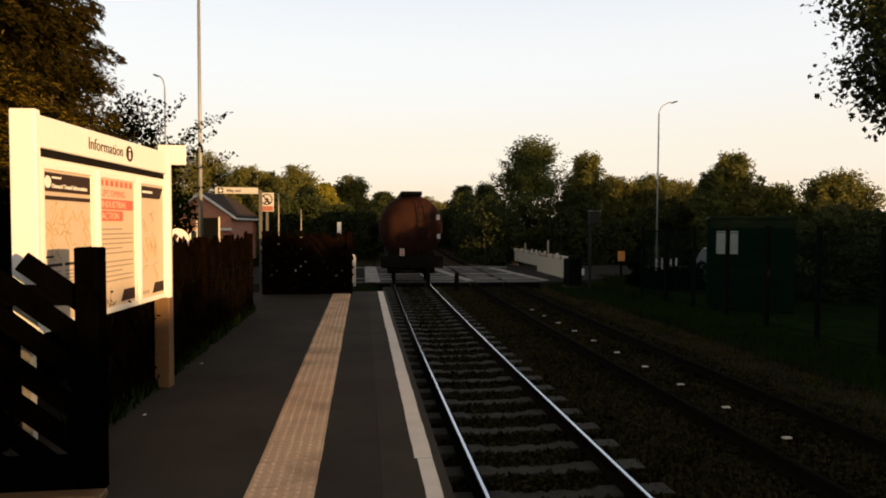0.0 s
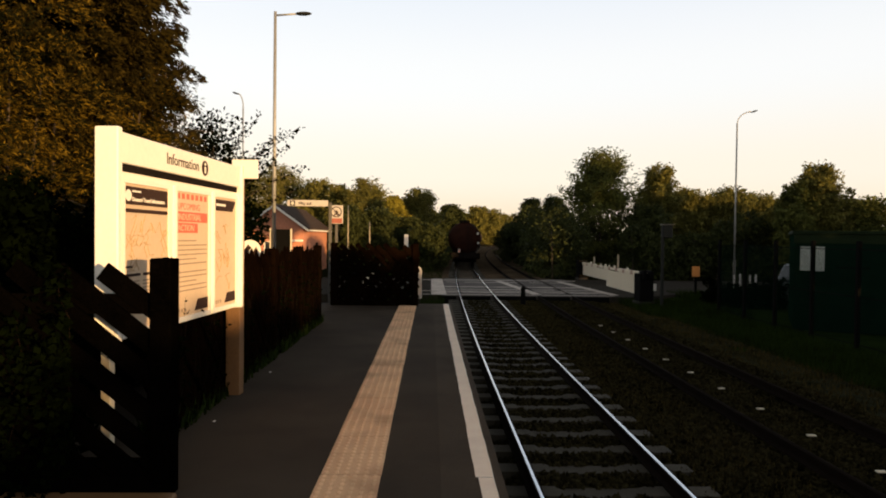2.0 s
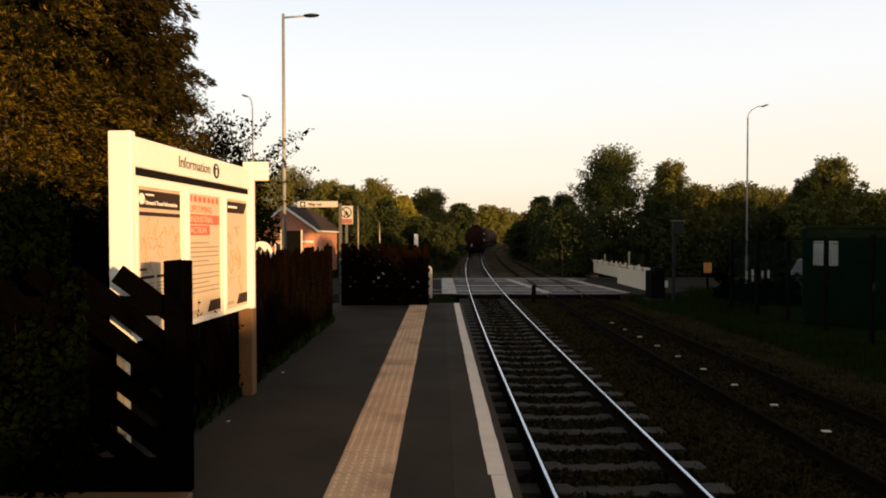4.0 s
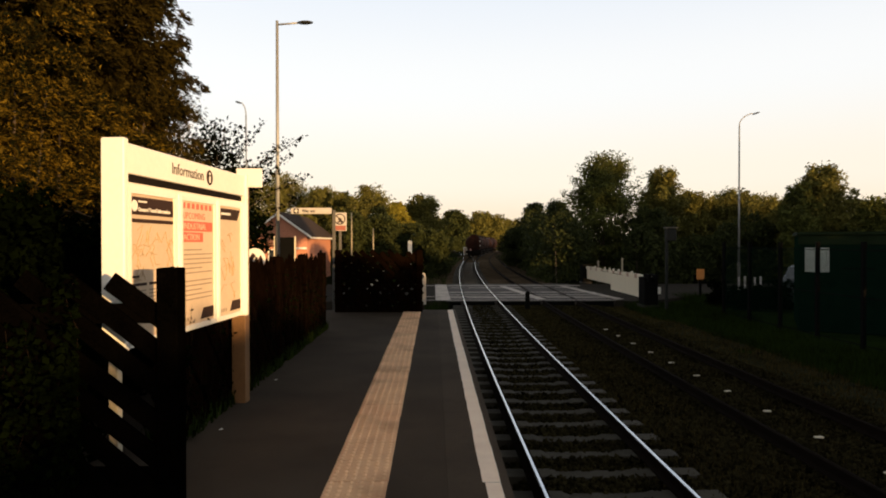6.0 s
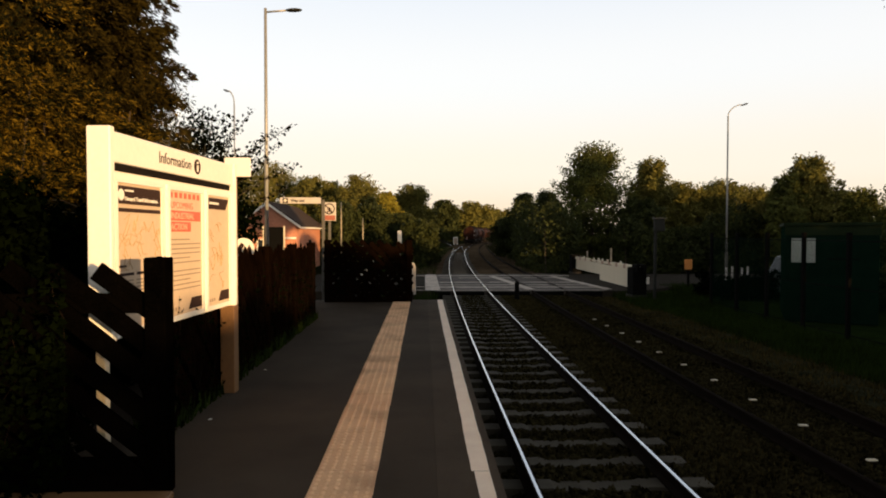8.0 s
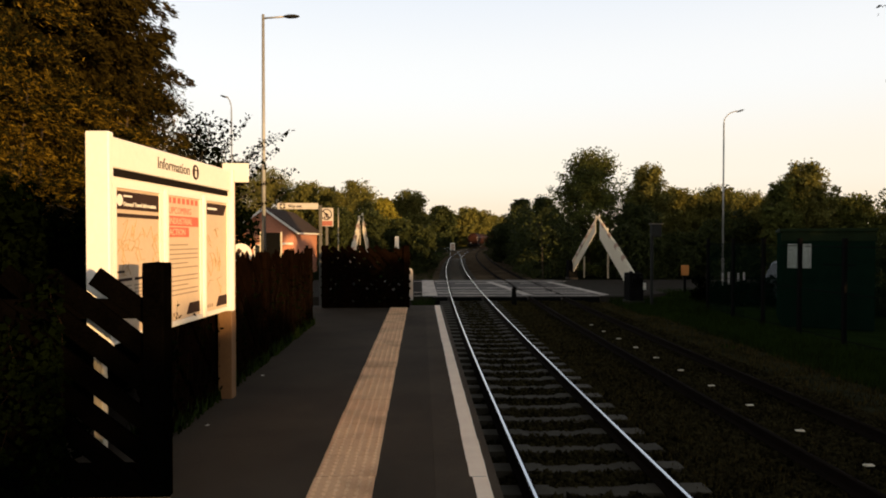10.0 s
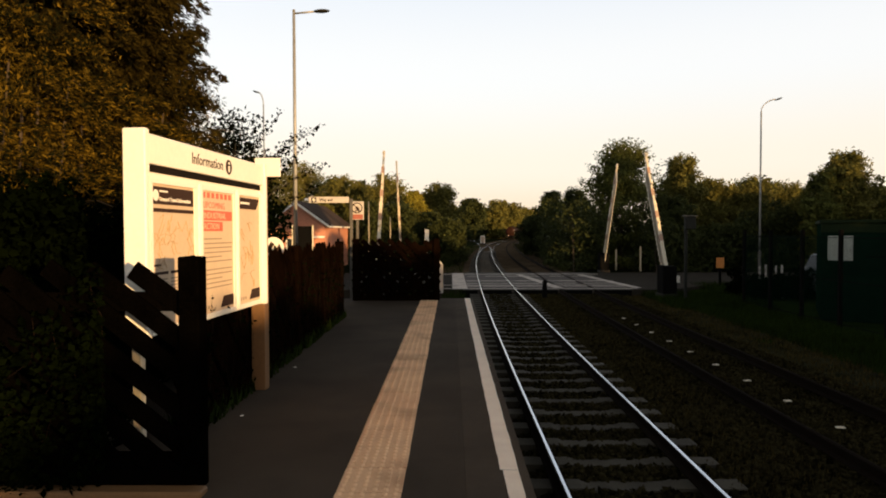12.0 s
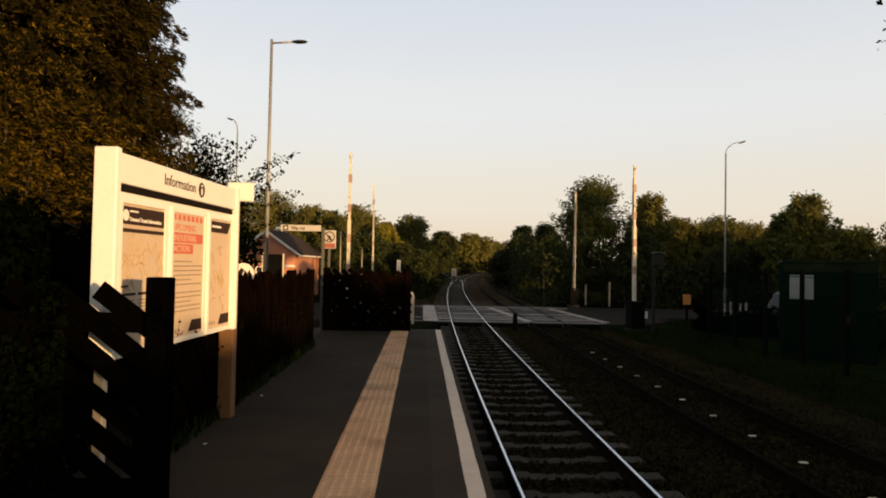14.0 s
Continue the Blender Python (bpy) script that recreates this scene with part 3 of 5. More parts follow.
ns = empty("prohibition_sign", -2.585, 17.2, -0.93, 0, "white and red no trespassing sign on a post", "sign")
part("post", boxes((-0.035, 0.035, 0, 0.05, 0, 3.3), bevel=0.006), DULL_STEEL, ns)
part("sign_panel", boxes((-0.18, 0.18, -0.03, -0.002, 2.86, 3.36), bevel=0.006), SIGN_WHITE, ns, "white sign panel")
part("red_panel", boxes((-0.16, 0.16, -0.034, -0.031, 2.875, 3.005)), DULL_RED, ns, "red text panel")
bm = bmesh.new()
o = [(0.15 * math.cos(a), 0.15 * math.sin(a)) for a in [2 * math.pi * k / 28 for k in range(28)]]
oo = [bm.verts.new((x, -0.035, 3.18 + z)) for x, z in o]
ii = [bm.verts.new((x * 0.82, -0.035, 3.18 + z * 0.82)) for x, z in o]
for k in range(28):
    bm.faces.new((oo[k], oo[(k + 1) % 28], ii[(k + 1) % 28], ii[k]))
part("ring", bm, INK, ns, "dark prohibition ring")
bm = bmesh.new()
prism(bm, [(-0.11, 3.27), (-0.09, 3.285), (0.11, 3.09), (0.09, 3.075)], -0.038, -0.0355)
box(bm, -0.02, 0.025, -0.036, -0.0315, 3.10, 3.22)
box(bm, -0.06, 0.06, -0.036, -0.0315, 3.165, 3.19)
box(bm, -0.06, -0.03, -0.036, -0.0315, 3.07, 3.13)
box(bm, 0.03, 0.06, -0.036, -0.0315, 3.07, 3.13)
part("pictogram", bm, INK, ns)

# white marker at the platform end
mk = empty("white_marker_post", -0.30, 16.3, -0.95, 0, "short white rounded marker post at the platform end", "marker post")
bm = bmesh.new()
prism(bm, [(-0.08, 0.95), (0.08, 0.95), (0.08, 1.66), (0.05, 1.75), (0, 1.78), (-0.05, 1.75), (-0.08, 1.66)], -0.03, 0.03)
part("board", bm, SIGN_WHITE, mk)
part("stake", boxes((-0.04, 0.04, 0.032, 0.08, 0, 1.4)), OLD_SLEEPER, mk, "dark stake behind the board")
mk2 = empty("white_marker_board", -0.80, 20.5, -0.95, 0, "small white board on a post beyond the fence", "marker post")
part("post", boxes((-0.03, 0.03, 0, 0.05, 0, 2.1)), STEEL, mk2)
part("board", boxes((-0.065, 0.065, -0.02, -0.001, 2.1, 2.62), bevel=0.005), WHITE, mk2, "white board")

for x, y, h in ((-3.95, 30, 4.0), (-2.95, 30.3, 3.25)):
    e = empty("slim_pole", x, y, -0.95, 0, "slim pale pole beside the road", "pole", "slim poles")
    bm = bmesh.new()
    tube(bm, (0, 0, -0.05), (0, 0, h), 0.036, 0.028, n=8)
    part("shaft", bm, WEATHERED, e, smooth=True)

# ---- the crossing ----
CROSS0, CROSS1 = 27.3, 38.5
bm = bmesh.new()
box(bm, -60, 0.36, CROSS0, CROSS1, -1.30, -0.945)
tagged(obj("road", bm, ROAD), "asphalt road up to the level crossing", "road", "", "structure")
bm = bmesh.new()
edge = [(7.75, CROSS0), (9.5, CROSS0), (13.0, 30.4), (90, 30.4), (90, CROSS1), (7.75, CROSS1)]
low, high = [[bm.verts.new((x, y, z)) for x, y in edge] for z in (-1.30, -0.945)]
bm.faces.new(high)
for k in range(len(edge)):
    bm.faces.new((low[k], low[(k + 1) % len(edge)], high[(k + 1) % len(edge)], high[k]))
tagged(obj("road", bm, ROAD), "asphalt road beyond the level crossing", "road", "", "structure")
deck = empty("crossing_deck", 0, 0, 0, 0, "level crossing deck of worn grey panels between the rails", "level crossing")
deck["kind"] = "structure"
spans = [(0.37, 1.08), (1.20, 2.56), (2.68, 4.55), (4.72, 6.04), (6.20, 7.74)]
for xa, xb in spans:
    n = 7
    for k in range(n):
        ya = CROSS0 + (CROSS1 - CROSS0) * k / n
        yb = CROSS0 + (CROSS1 - CROSS0) * (k + 1) / n - 0.03
        ym = (ya + yb) / 2
        o = bend(ym)
        bm = boxes((xa + o, xb + o - 0.01, ya, yb, -1.1, -0.935), bevel=0.01)
        part("deck_panel", bm, GRAVEL, deck)
# Black boxes paint the shadow in the drop before the deck
for xa, xb in spans:
    part("edge_beam", boxes((xa + 0.09, xb + 0.06, CROSS0 - 0.16, CROSS0 - 0.01, -1.3, -0.96)), BLACK, deck, "black strip standing for the shadowed drop")
# Pale streaks over four panel joints in each span
random.seed(31)
for xa, xb in spans:
    for k in (1, 2, 3, 5):
        yj = CROSS0 + (CROSS1 - CROSS0) * k / 7 - 0.015
        o = bend(yj)
        cut = random.uniform(0.0, 0.35) * (xb - xa)
        part("joint_strip", boxes((xa + o + cut * (k % 2), xb + o - 0.01 - cut * (1 - k % 2), yj - 0.11, yj + 0.11, -0.95, -0.931), bevel=0.003), PALE_STRIP, deck, "pale streak across the deck")
marks = empty("road_markings", 0, 0, 0, 0, "worn white painted lines on the crossing", "road marking")
marks["kind"] = "structure"
for a in ((0.05, 0.72, CROSS0 + 0.25, CROSS1 - 0.6), (-2.4, 8.2, CROSS0 + 0.3, CROSS0 + 0.42), (-2.4, 8.0, 29.4, 29.52), (0.8, 8.2, 31.9, 32.05), (-2.4, 8.6, 36.9, 37.15)):
    part("line", boxes((a[0], a[1], a[2], a[3], -0.936, -0.929)), WORN_PAINT, marks)
for xs in (3.4, 6.9):
    bm = bmesh.new()
    vs = [(xs + 1.2, CROSS0 + 0.7), (xs + 1.6, CROSS0 + 0.7), (xs + 0.75, CROSS1 - 2), (xs + 0.40, CROSS1 - 2)]
    lo = [bm.verts.new((x, y, -0.935)) for x, y in vs]
    hi = [bm.verts.new((x, y, -0.928)) for x, y in vs]
    bm.faces.new(hi)
    for k in range(4):
        bm.faces.new((lo[k], lo[(k + 1) % 4], hi[(k + 1) % 4], hi[k]))
    part("line", bm, WORN_PAINT, marks)

ARM_ROWS = [(0, 0), (8.0, 0), (8.5, 1.5), (9.0, 8), (10.5, 35), (11.0, 43), (11.5, 51), (12.0, 60.3), (12.5, 69), (13.0, 77), (13.5, 84), (14.0, 88.5)]
ARMS, SLATS = [], []


def barrier(x, y, way, length, label, hub=0.95, skirt=0.62):
    """Road barrier; its arm points along +y (way 1) or -y (way -1) when down."""
    b = empty("level_crossing_barrier", x, y, -0.95, 0 if way > 0 else 180, label, "barrier", "crossing barriers")
    part("machine_box", boxes((-0.28, 0.28, -0.5, 0.25, 0, 1.15), bevel=0.03), BLACK, b, "dark machine housing")
    part("plinth", boxes((-0.32, 0.32, -0.54, 0.29, -0.1, 0.03)), OLD_SLEEPER, b)
    arm = part("arm", boxes((-0.06, 0.06, -0.35, length * 0.55, -0.085, 0.085), (-0.04, 0.04, length * 0.55, length, -0.055, 0.055), bevel=0.006), CREAM, b, "cream boom with red bands", m=pose(0, 0, hub))
    for k in range(1, 5):
        s = length * k / 5
        w = 0.085 if s < length * 0.55 else 0.055
        part("band", boxes((-0.065, 0.065, s, s + 0.32, -w - 0.004, w + 0.004)), BAND, arm, "faded red band")
    part("counterweight", boxes((-0.2, -0.07, -0.7, -0.1, -0.16, 0.16), (0.07, 0.2, -0.7, -0.1, -0.16, 0.16), bevel=0.01), BLACK, arm)
    n = int((length - 0.5) / 0.25)
    for k in range(n):
        s = 0.4 + 0.25 * k
        SLATS.append((s, part("skirt_slat", boxes((-0.01, 0.01, -0.118, 0.118, -skirt, 0.0)), CREAM, arm, "pale hanging skirt slat", m=pose(0, s, -0.09))))
    for f in (0.35, 0.7, 0.97):
        bm = bmesh.new()
        tube(bm, (0, length * f, 0.06), (0, length * f, 0.17), 0.05, n=10)
        part("arm_lamp", bm, CREAM, arm, "small pale arm lamp", smooth=True)
    ARMS.append((arm, hub))
    return b


barrier(-2.9, 24.3, 1, 5.85, "cream crossing barrier beside the platform end")
barrier(-3.2, 40.0, -1, 6.6, "cream crossing barrier on the far side of the road")
barrier(8.74, 25.6, 1, 5.68, "cream crossing barrier with a dark machine housing", 1.12, 0.8)
barrier(9.85, 40.5, -1, 6.4, "cream crossing barrier by the far trees")

stump = empty("track_post", 3.80, 25.5, -1.12, 0, "short dark post between the tracks before the crossing", "post")
bm = bmesh.new()
tube(bm, (0, 0, -0.05), (0, 0, 0.62), 0.11, 0.09)
tube(bm, (0, 0, 0.62), (0, 0, 0.74), 0.13, 0.05)
part("shaft", bm, BLACK, stump)

tag = empty("small_white_sign", 9.05, 25.25, -1.1, 0, "small white plate on a short post by the barrier", "sign")
part("post", boxes((-0.025, 0.025, -0.02, 0.02, 0, 0.95)), LAMPHEAD, tag)
part("plate", boxes((-0.13, 0.12, -0.035, -0.021, 0.62, 0.90), bevel=0.004), WHITE, tag, "white plate")
for x, y, a in ((-1.86, 7.35, 20), (-1.84, 5.4, 70)):
    e = tagged(obj("paper_scrap", boxes((-0.016, 0.016, -0.011, 0.011, 0, 0.006), bevel=0.002), WHITE, m=pose(x, y, -0.003, 0, 0, a)), "tiny white paper scrap on the platform", "litter", "litter")

# far white cabinet by the fork
cab = empty("equipment_cabinet", 7.4, 147, -1.2, 0, "white equipment cabinet beside the forking tracks", "cabinet")
part("body", boxes((-0.5, 0.5, -0.3, 0.3, 0, 1.75), bevel=0.03), WHITE, cab)
part("door", boxes((-0.42, 0.42, -0.325, -0.302, 0.15, 1.6)), PRINT, cab)


# ---- train ----
def wheelset(parent, y):
    part("axle", boxes((-1.0, 1.0, y - 0.06, y + 0.06, 0.40, 0.52)), FRAME, parent)
    w = parent
    for s in (-0.75, 0.75):
        bm = bmesh.new()
        tube(bm, (s - 0.065, y, 0.46), (s + 0.065, y, 0.46), 0.46, n=24)
        tube(bm, (s * 0.93 - 0.02, y, 0.46), (s * 0.93 + 0.02, y, 0.46), 0.5, n=24)
        part("wheel", bm, FRAME, w)


def tank_wagon(label):
    """Origin on the rail top under the rear buffers; the wagon reaches to +y."""
    w = empty("tank_wagon", 1.87, 27, RAIL_Z, 0, label, "tank wagon", "train")
    L, R, zc = 15.0, 1.40, 2.42
    bm = bmesh.new()
    prof = [(0.55, 0.02), (0.58, 0.5), (0.66, 0.9), (0.82, 1.2), (1.05, 1.36), (1.3, R), (L - 1.3, R), (L - 1.05, 1.36), (L - 0.82, 1.2), (L - 0.66, 0.9), (L - 0.58, 0.5), (L - 0.55, 0.02)]
    rings = [[bm.verts.new((r * math.cos(2 * math.pi * k / 40), y, zc + r * math.sin(2 * math.pi * k / 40))) for k in range(40)] for y, r in prof]
    for a, b in zip(rings, rings[1:]):
        for k in range(40):
            bm.faces.new((a[k], a[(k + 1) % 40], b[(k + 1) % 40], b[k]))
    bm.faces.new(rings[0])
    bm.faces.new(rings[-1][::-1])
    bmesh.ops.recalc_face_normals(bm, faces=bm.faces[:])
    tank = part("tank", bm, TANK, w, "weathered red brown tank barrel", smooth=True)
    part("walkway", boxes((-0.45, 0.45, 0.9, L - 0.9, zc + R - 0.02, zc + R + 0.14)), FRAME, tank, "steel roof walkway")
    bm = bmesh.new()
    tube(bm, (0, L / 2, zc + R), (0, L / 2, zc + R + 0.22), 0.35, n=20)
    part("hatch", bm, FRAME, tank)
    for y in (2.5, 6, 9, 12.4):
        bm = bmesh.new()
        for k in range(28):
            a0, a1 = 2 * math.pi * k / 28, 2 * math.pi * (k + 1) / 28
            tube(bm, (R * math.cos(a0), y, zc + R * math.sin(a0)), (R * math.cos(a1), y, zc + R * math.sin(a1)), 0.025, n=5)
        part("tank_strap", bm, FRAME, tank)
    part("sole_bar", boxes((-1.1, -0.95, 0.2, L - 0.2, 0.85, 1.12)), FRAME, w)
    part("sole_bar", boxes((0.95, 1.1, 0.2, L - 0.2, 0.85, 1.12)), FRAME, w)
    part("headstock", boxes((-1.3, 1.3, 0.1, 0.32, 0.72, 1.22), bevel=0.02), FRAME, w)
    part("headstock", boxes((-1.3, 1.3, L - 0.32, L - 0.1, 0.72, 1.22), bevel=0.02), FRAME, w)
    for ya in (0.9, L - 2.4):
        part("cradle", boxes((-1.0, 1.0, ya, ya + 1.5, 0.98, 1.35)), FRAME, w)
    for bx in (-0.86, 0.86):
        bm = bmesh.new()
        tube(bm, (bx, 0.1, 1.02), (bx, -0.38, 1.02), 0.09, n=14)
        tube(bm, (bx, -0.38, 1.02), (bx, -0.44, 1.02), 0.24, n=20)
        part("buffer", bm, FRAME, w)
    bm = bmesh.new()
    tube(bm, (0, 0.1, 0.95), (0, -0.15, 0.95), 0.06, n=8)
    tube(bm, (0, -0.15, 0.98), (0, -0.2, 0.55), 0.04, n=8)
    part("coupling", bm, FRAME, w)
    for yb in (2.2, L - 2.2):
        bg = part("bogie", boxes((-1.02, -0.88, yb - 1.35, yb + 1.35, 0.42, 0.66), (0.88, 1.02, yb - 1.35, yb + 1.35, 0.42, 0.66), (-1.0, 1.0, yb - 0.2, yb + 0.2, 0.5, 0.84)), FRAME, w, "dark bogie")
        for d in (-0.9, 0.9):
            wheelset(bg, yb + d)
    # end ladder on the rear and its bright plates
    bm = bmesh.new()
    for lx in (0.28, 0.62):
        tube(bm, (lx, 0.42, 1.0), (lx, 0.50, 3.6), 0.02, n=6)
    for k in range(8):
        tube(bm, (0.28, 0.43, 1.2 + 0.3 * k), (0.62, 0.43, 1.2 + 0.3 * k), 0.015, n=6)
    part("ladder", bm, FRAME, w)
    return w


def tail_details(w):
    lamp = part("tail_lamp", boxes((-0.55, -0.33, -0.12, 0.08, 1.22, 1.56), bevel=0.02), BLACK, w, "black and white tail lamp")
    part("lamp_face", boxes((-0.535, -0.345, -0.126, -0.121, 1.24, 1.54)), SIGN_WHITE, lamp)
    bm = bmesh.new()
    tube(bm, (-0.44, -0.14, 1.44), (-0.44, -0.127, 1.44), 0.055, n=14)
    tube(bm, (-0.44, -0.14, 1.32), (-0.44, -0.127, 1.32), 0.055, n=14)
    part("lens", bm, RED, lamp, "red lens")
    part("white_plate", boxes((1.04, 1.18, 0.45, 0.47, 2.74, 2.96)), SIGN_WHITE, w, "small white data plate")
    part("white_plate", boxes((1.07, 1.21, 0.45, 0.47, 1.94, 2.14)), SIGN_WHITE, w, "small white data plate")


TRAIN = [tank_wagon("red brown tank wagon at the tail of the train")]
for k in range(4):
    c = copy_thing(TRAIN[0], pose(1.87, 27 + 15.9 * (k + 1), RAIL_Z))
    c["label"] = "red brown tank wagon of the departing goods train"
    TRAIN.append(c)
tail_details(TRAIN[0])


# ---- right side: hut, fence, posts ----
hut = empty("equipment_hut", 11.5, 19.6, -1.2, -28, "dark green steel equipment hut with white notices", "hut")
part("body", boxes((0, 2.5, 0, 3.6, 0, 3.02), bevel=0.03), GREEN_PAINT, hut)
part("roof", boxes((-0.06, 2.56, -0.08, 3.68, 3.02, 3.13), bevel=0.02), HUT_ROOF, hut, "olive roof edge")
part("fascia", boxes((-0.02, 2.52, -0.03, -0.002, 2.74, 3.018)), HUT_ROOF, hut, "olive fascia board")
part("lock_bar", boxes((1.15, 2.0, -0.03, -0.002, 1.98, 2.03)), BLACK, hut, "dark door bar")
for xa in (0.16, 0.53):
    part("notice", boxes((xa, xa + 0.29, -0.012, -0.002, 1.88, 2.64)), NOTICE, hut, "white printed notice")


def mesh_fence():
    f = empty("steel_fence", 0, 0, 0, 0, "dark steel mesh fence beside the line", "fence")
    for k in range(9):
        y = 23.2 - 1.9 * k
        part("post", boxes((10.75, 10.85, y - 0.05, y + 0.05, -1.25, 1.62), bevel=0.006), BLACK, f)
    for z in (-1.0, 0.2, 1.4):
        bm = bmesh.new()
        tube(bm, (10.8, 23.2, z), (10.8, 8.0, z), 0.012, n=5)
        part("rail", bm, BLACK, f)
    bm = bmesh.new()
    for k in range(300):
        y = 23.1 - 0.05 * k
        tube(bm, (10.8, y, -1.2), (10.8, y, 1.45), 0.005, n=3, caps=False)
    part("wire", bm, GREEN_PAINT, f)["kind"] = "stuff"


mesh_fence()

sp = empty("signal_telephone_post", 9.02, 24.2, -1.0, 0, "dark post with a grey box beside the crossing", "equipment post")
part("post", boxes((-0.05, 0.05, -0.05, 0.05, 0, 3.1), bevel=0.01), LAMPHEAD, sp)
part("box", boxes((-0.06, 0.34, -0.14, 0.08, 2.66, 3.16), bevel=0.03), LAMPHEAD, sp, "grey equipment box")
part("hood", boxes((-0.10, 0.38, -0.2, 0.1, 3.16, 3.20)), DULL_STEEL, sp, "pale hood")
for nm, x, y, z, h, m_ in (("orange_marker", 12.6, 29.5, -1.0, 1.35, ORANGE), ("pale_post", 12.2, 40.5, -1.0, 1.6, WEATHERED), ("pale_post", 10.9, 41.5, -1.0, 1.4, WEATHERED)):
    e = empty(nm, x, y, z, 0, "weathered post with an orange box by the road" if m_ is ORANGE else "short pale post by the road", "post")
    part("post", boxes((-0.05, 0.05, -0.05, 0.05, 0, h), bevel=0.01), BLACK if m_ is ORANGE else m_, e)
    if m_ is ORANGE:
        part("box", boxes((-0.22, 0.16, -0.12, -0.051, h - 0.5, h), bevel=0.03), ORANGE, e)


# ---- house ----
def house():
    hs = empty("brick_house", -9.9, 40, -0.95, 0, "small red brick bungalow with a dark tiled roof", "house")
    W_, D_, EH, AP = 3.6, 9.0, 3.10, 4.45
    bm = bmesh.new()
    prism(bm, [(-W_ / 2, 0), (W_ / 2, 0), (W_ / 2, EH), (0, AP - 0.08), (-W_ / 2, EH)], 0, D_)
    part("wall", bm, BRICK, hs, "red brick walls")
    for s in (-1, 1):
        bm = bmesh.new()
        prism(bm, [(0, AP - 0.02), (s * (W_ / 2 + 0.3), EH - 0.2), (s * (W_ / 2 + 0.3), EH - 0.08), (0, AP + 0.1)], -0.25, D_ + 0.25)
        part("roof", bm, ROOF, hs, "dark tiled roof slope")
        bm = bmesh.new()
        prism(bm, [(0, AP - 0.12), (s * (W_ / 2 + 0.32), EH - 0.28), (s * (W_ / 2 + 0.32), EH - 0.12), (0, AP + 0.04)], -0.3, -0.255)
        part("barge_board", bm, WHITE, hs, "white barge board")
        part("gutter", boxes((s * (W_ / 2 + 0.36) - 0.05, s * (W_ / 2 + 0.36) + 0.05, -0.25, D_ + 0.25, EH - 0.28, EH - 0.18)), WHITE, hs)
    win = part("window", boxes((-0.6, 0.6, -0.02, 0.0 - 0.001, 1.0, 2.1)), GLASS_W, hs)
    part("frame", boxes((-0.68, -0.6, -0.05, -0.001, 0.95, 2.15), (0.6, 0.68, -0.05, -0.001, 0.95, 2.15), (-0.6, 0.6, -0.05, -0.001, 2.1, 2.15), (-0.68, 0.68, -0.07, -0.001, 0.9, 0.95)), WHITE, win)
    part("door", boxes((W_ / 2 + 0.001, W_ / 2 + 0.04, 4.2, 5.1, 0, 2.05)), BLACK, hs)
    part("porch_ledge", boxes((0.2, W_ / 2, -0.35, -0.001, 2.15, 2.28)), WHITE, hs, "pale ledge over the window")


house()
nb = empty("notice_panel", -5.2, 22, -0.95, 0, "dark notice panel with a pale edge by the car park", "notice board")
part("panel", boxes((-0.38, 0.30, 0, 0.05, 0.9, 2.75)), BLACK, nb)
part("edge", boxes((0.30, 0.34, -0.01, 0.06, 0, 2.78)), CREAM, nb, "pale edge post")
part("edge", boxes((-0.42, -0.38, -0.01, 0.06, 0, 2.78)), CREAM, nb)

for k, x in enumerate((14.30, 14.53, 14.95, 15.17)):
    e = empty("white_bollard", x, 29.2 - 0.1 * k, -1.0, 0, "short white bollard by the car park", "bollard", "bollards")
    part("shaft", boxes((-0.035, 0.035, -0.035, 0.035, 0, 0.98 + 0.05 * (k % 2)), bevel=0.012), SIGN_WHITE, e)

# parked car beyond the right fence
car = empty("parked_car", 16.6, 25.5, -1.15, 8, "silver people carrier parked behind the fence", "car")
bm = bmesh.new()
prism(bm, [(-2.0, 0.3), (2.0, 0.3), (2.05, 0.75), (1.4, 1.0), (0.75, 1.76), (-1.6, 1.80), (-2.0, 1.1), (-2.05, 0.7)], -0.85, 0.85)
bmesh.ops.bevel(bm, geom=bm.edges[:], offset=0.06, segments=2, affect='EDGES')
part("body", bm, CARPAINT, car, smooth=True)
part("side_glass", boxes((-1.5, 0.65, -0.865, -0.845, 1.08, 1.62)), GLASS_W, car)
bm = bmesh.new()
prism(bm, [(-1.68, 1.70), (-1.66, 1.73), (-2.03, 1.13), (-2.05, 1.10)], -0.72, 0.72)
part("rear_glass", bm, GLASS_W, car)
for wx in (-1.25, 1.3):
    for wy in (-0.8, 0.8):
        bm = bmesh.new()
        tube(bm, (wx, wy - 0.1, 0.31), (wx, wy + 0.1, 0.31), 0.31, n=20)
        part("wheel", bm, RUBBER, car)


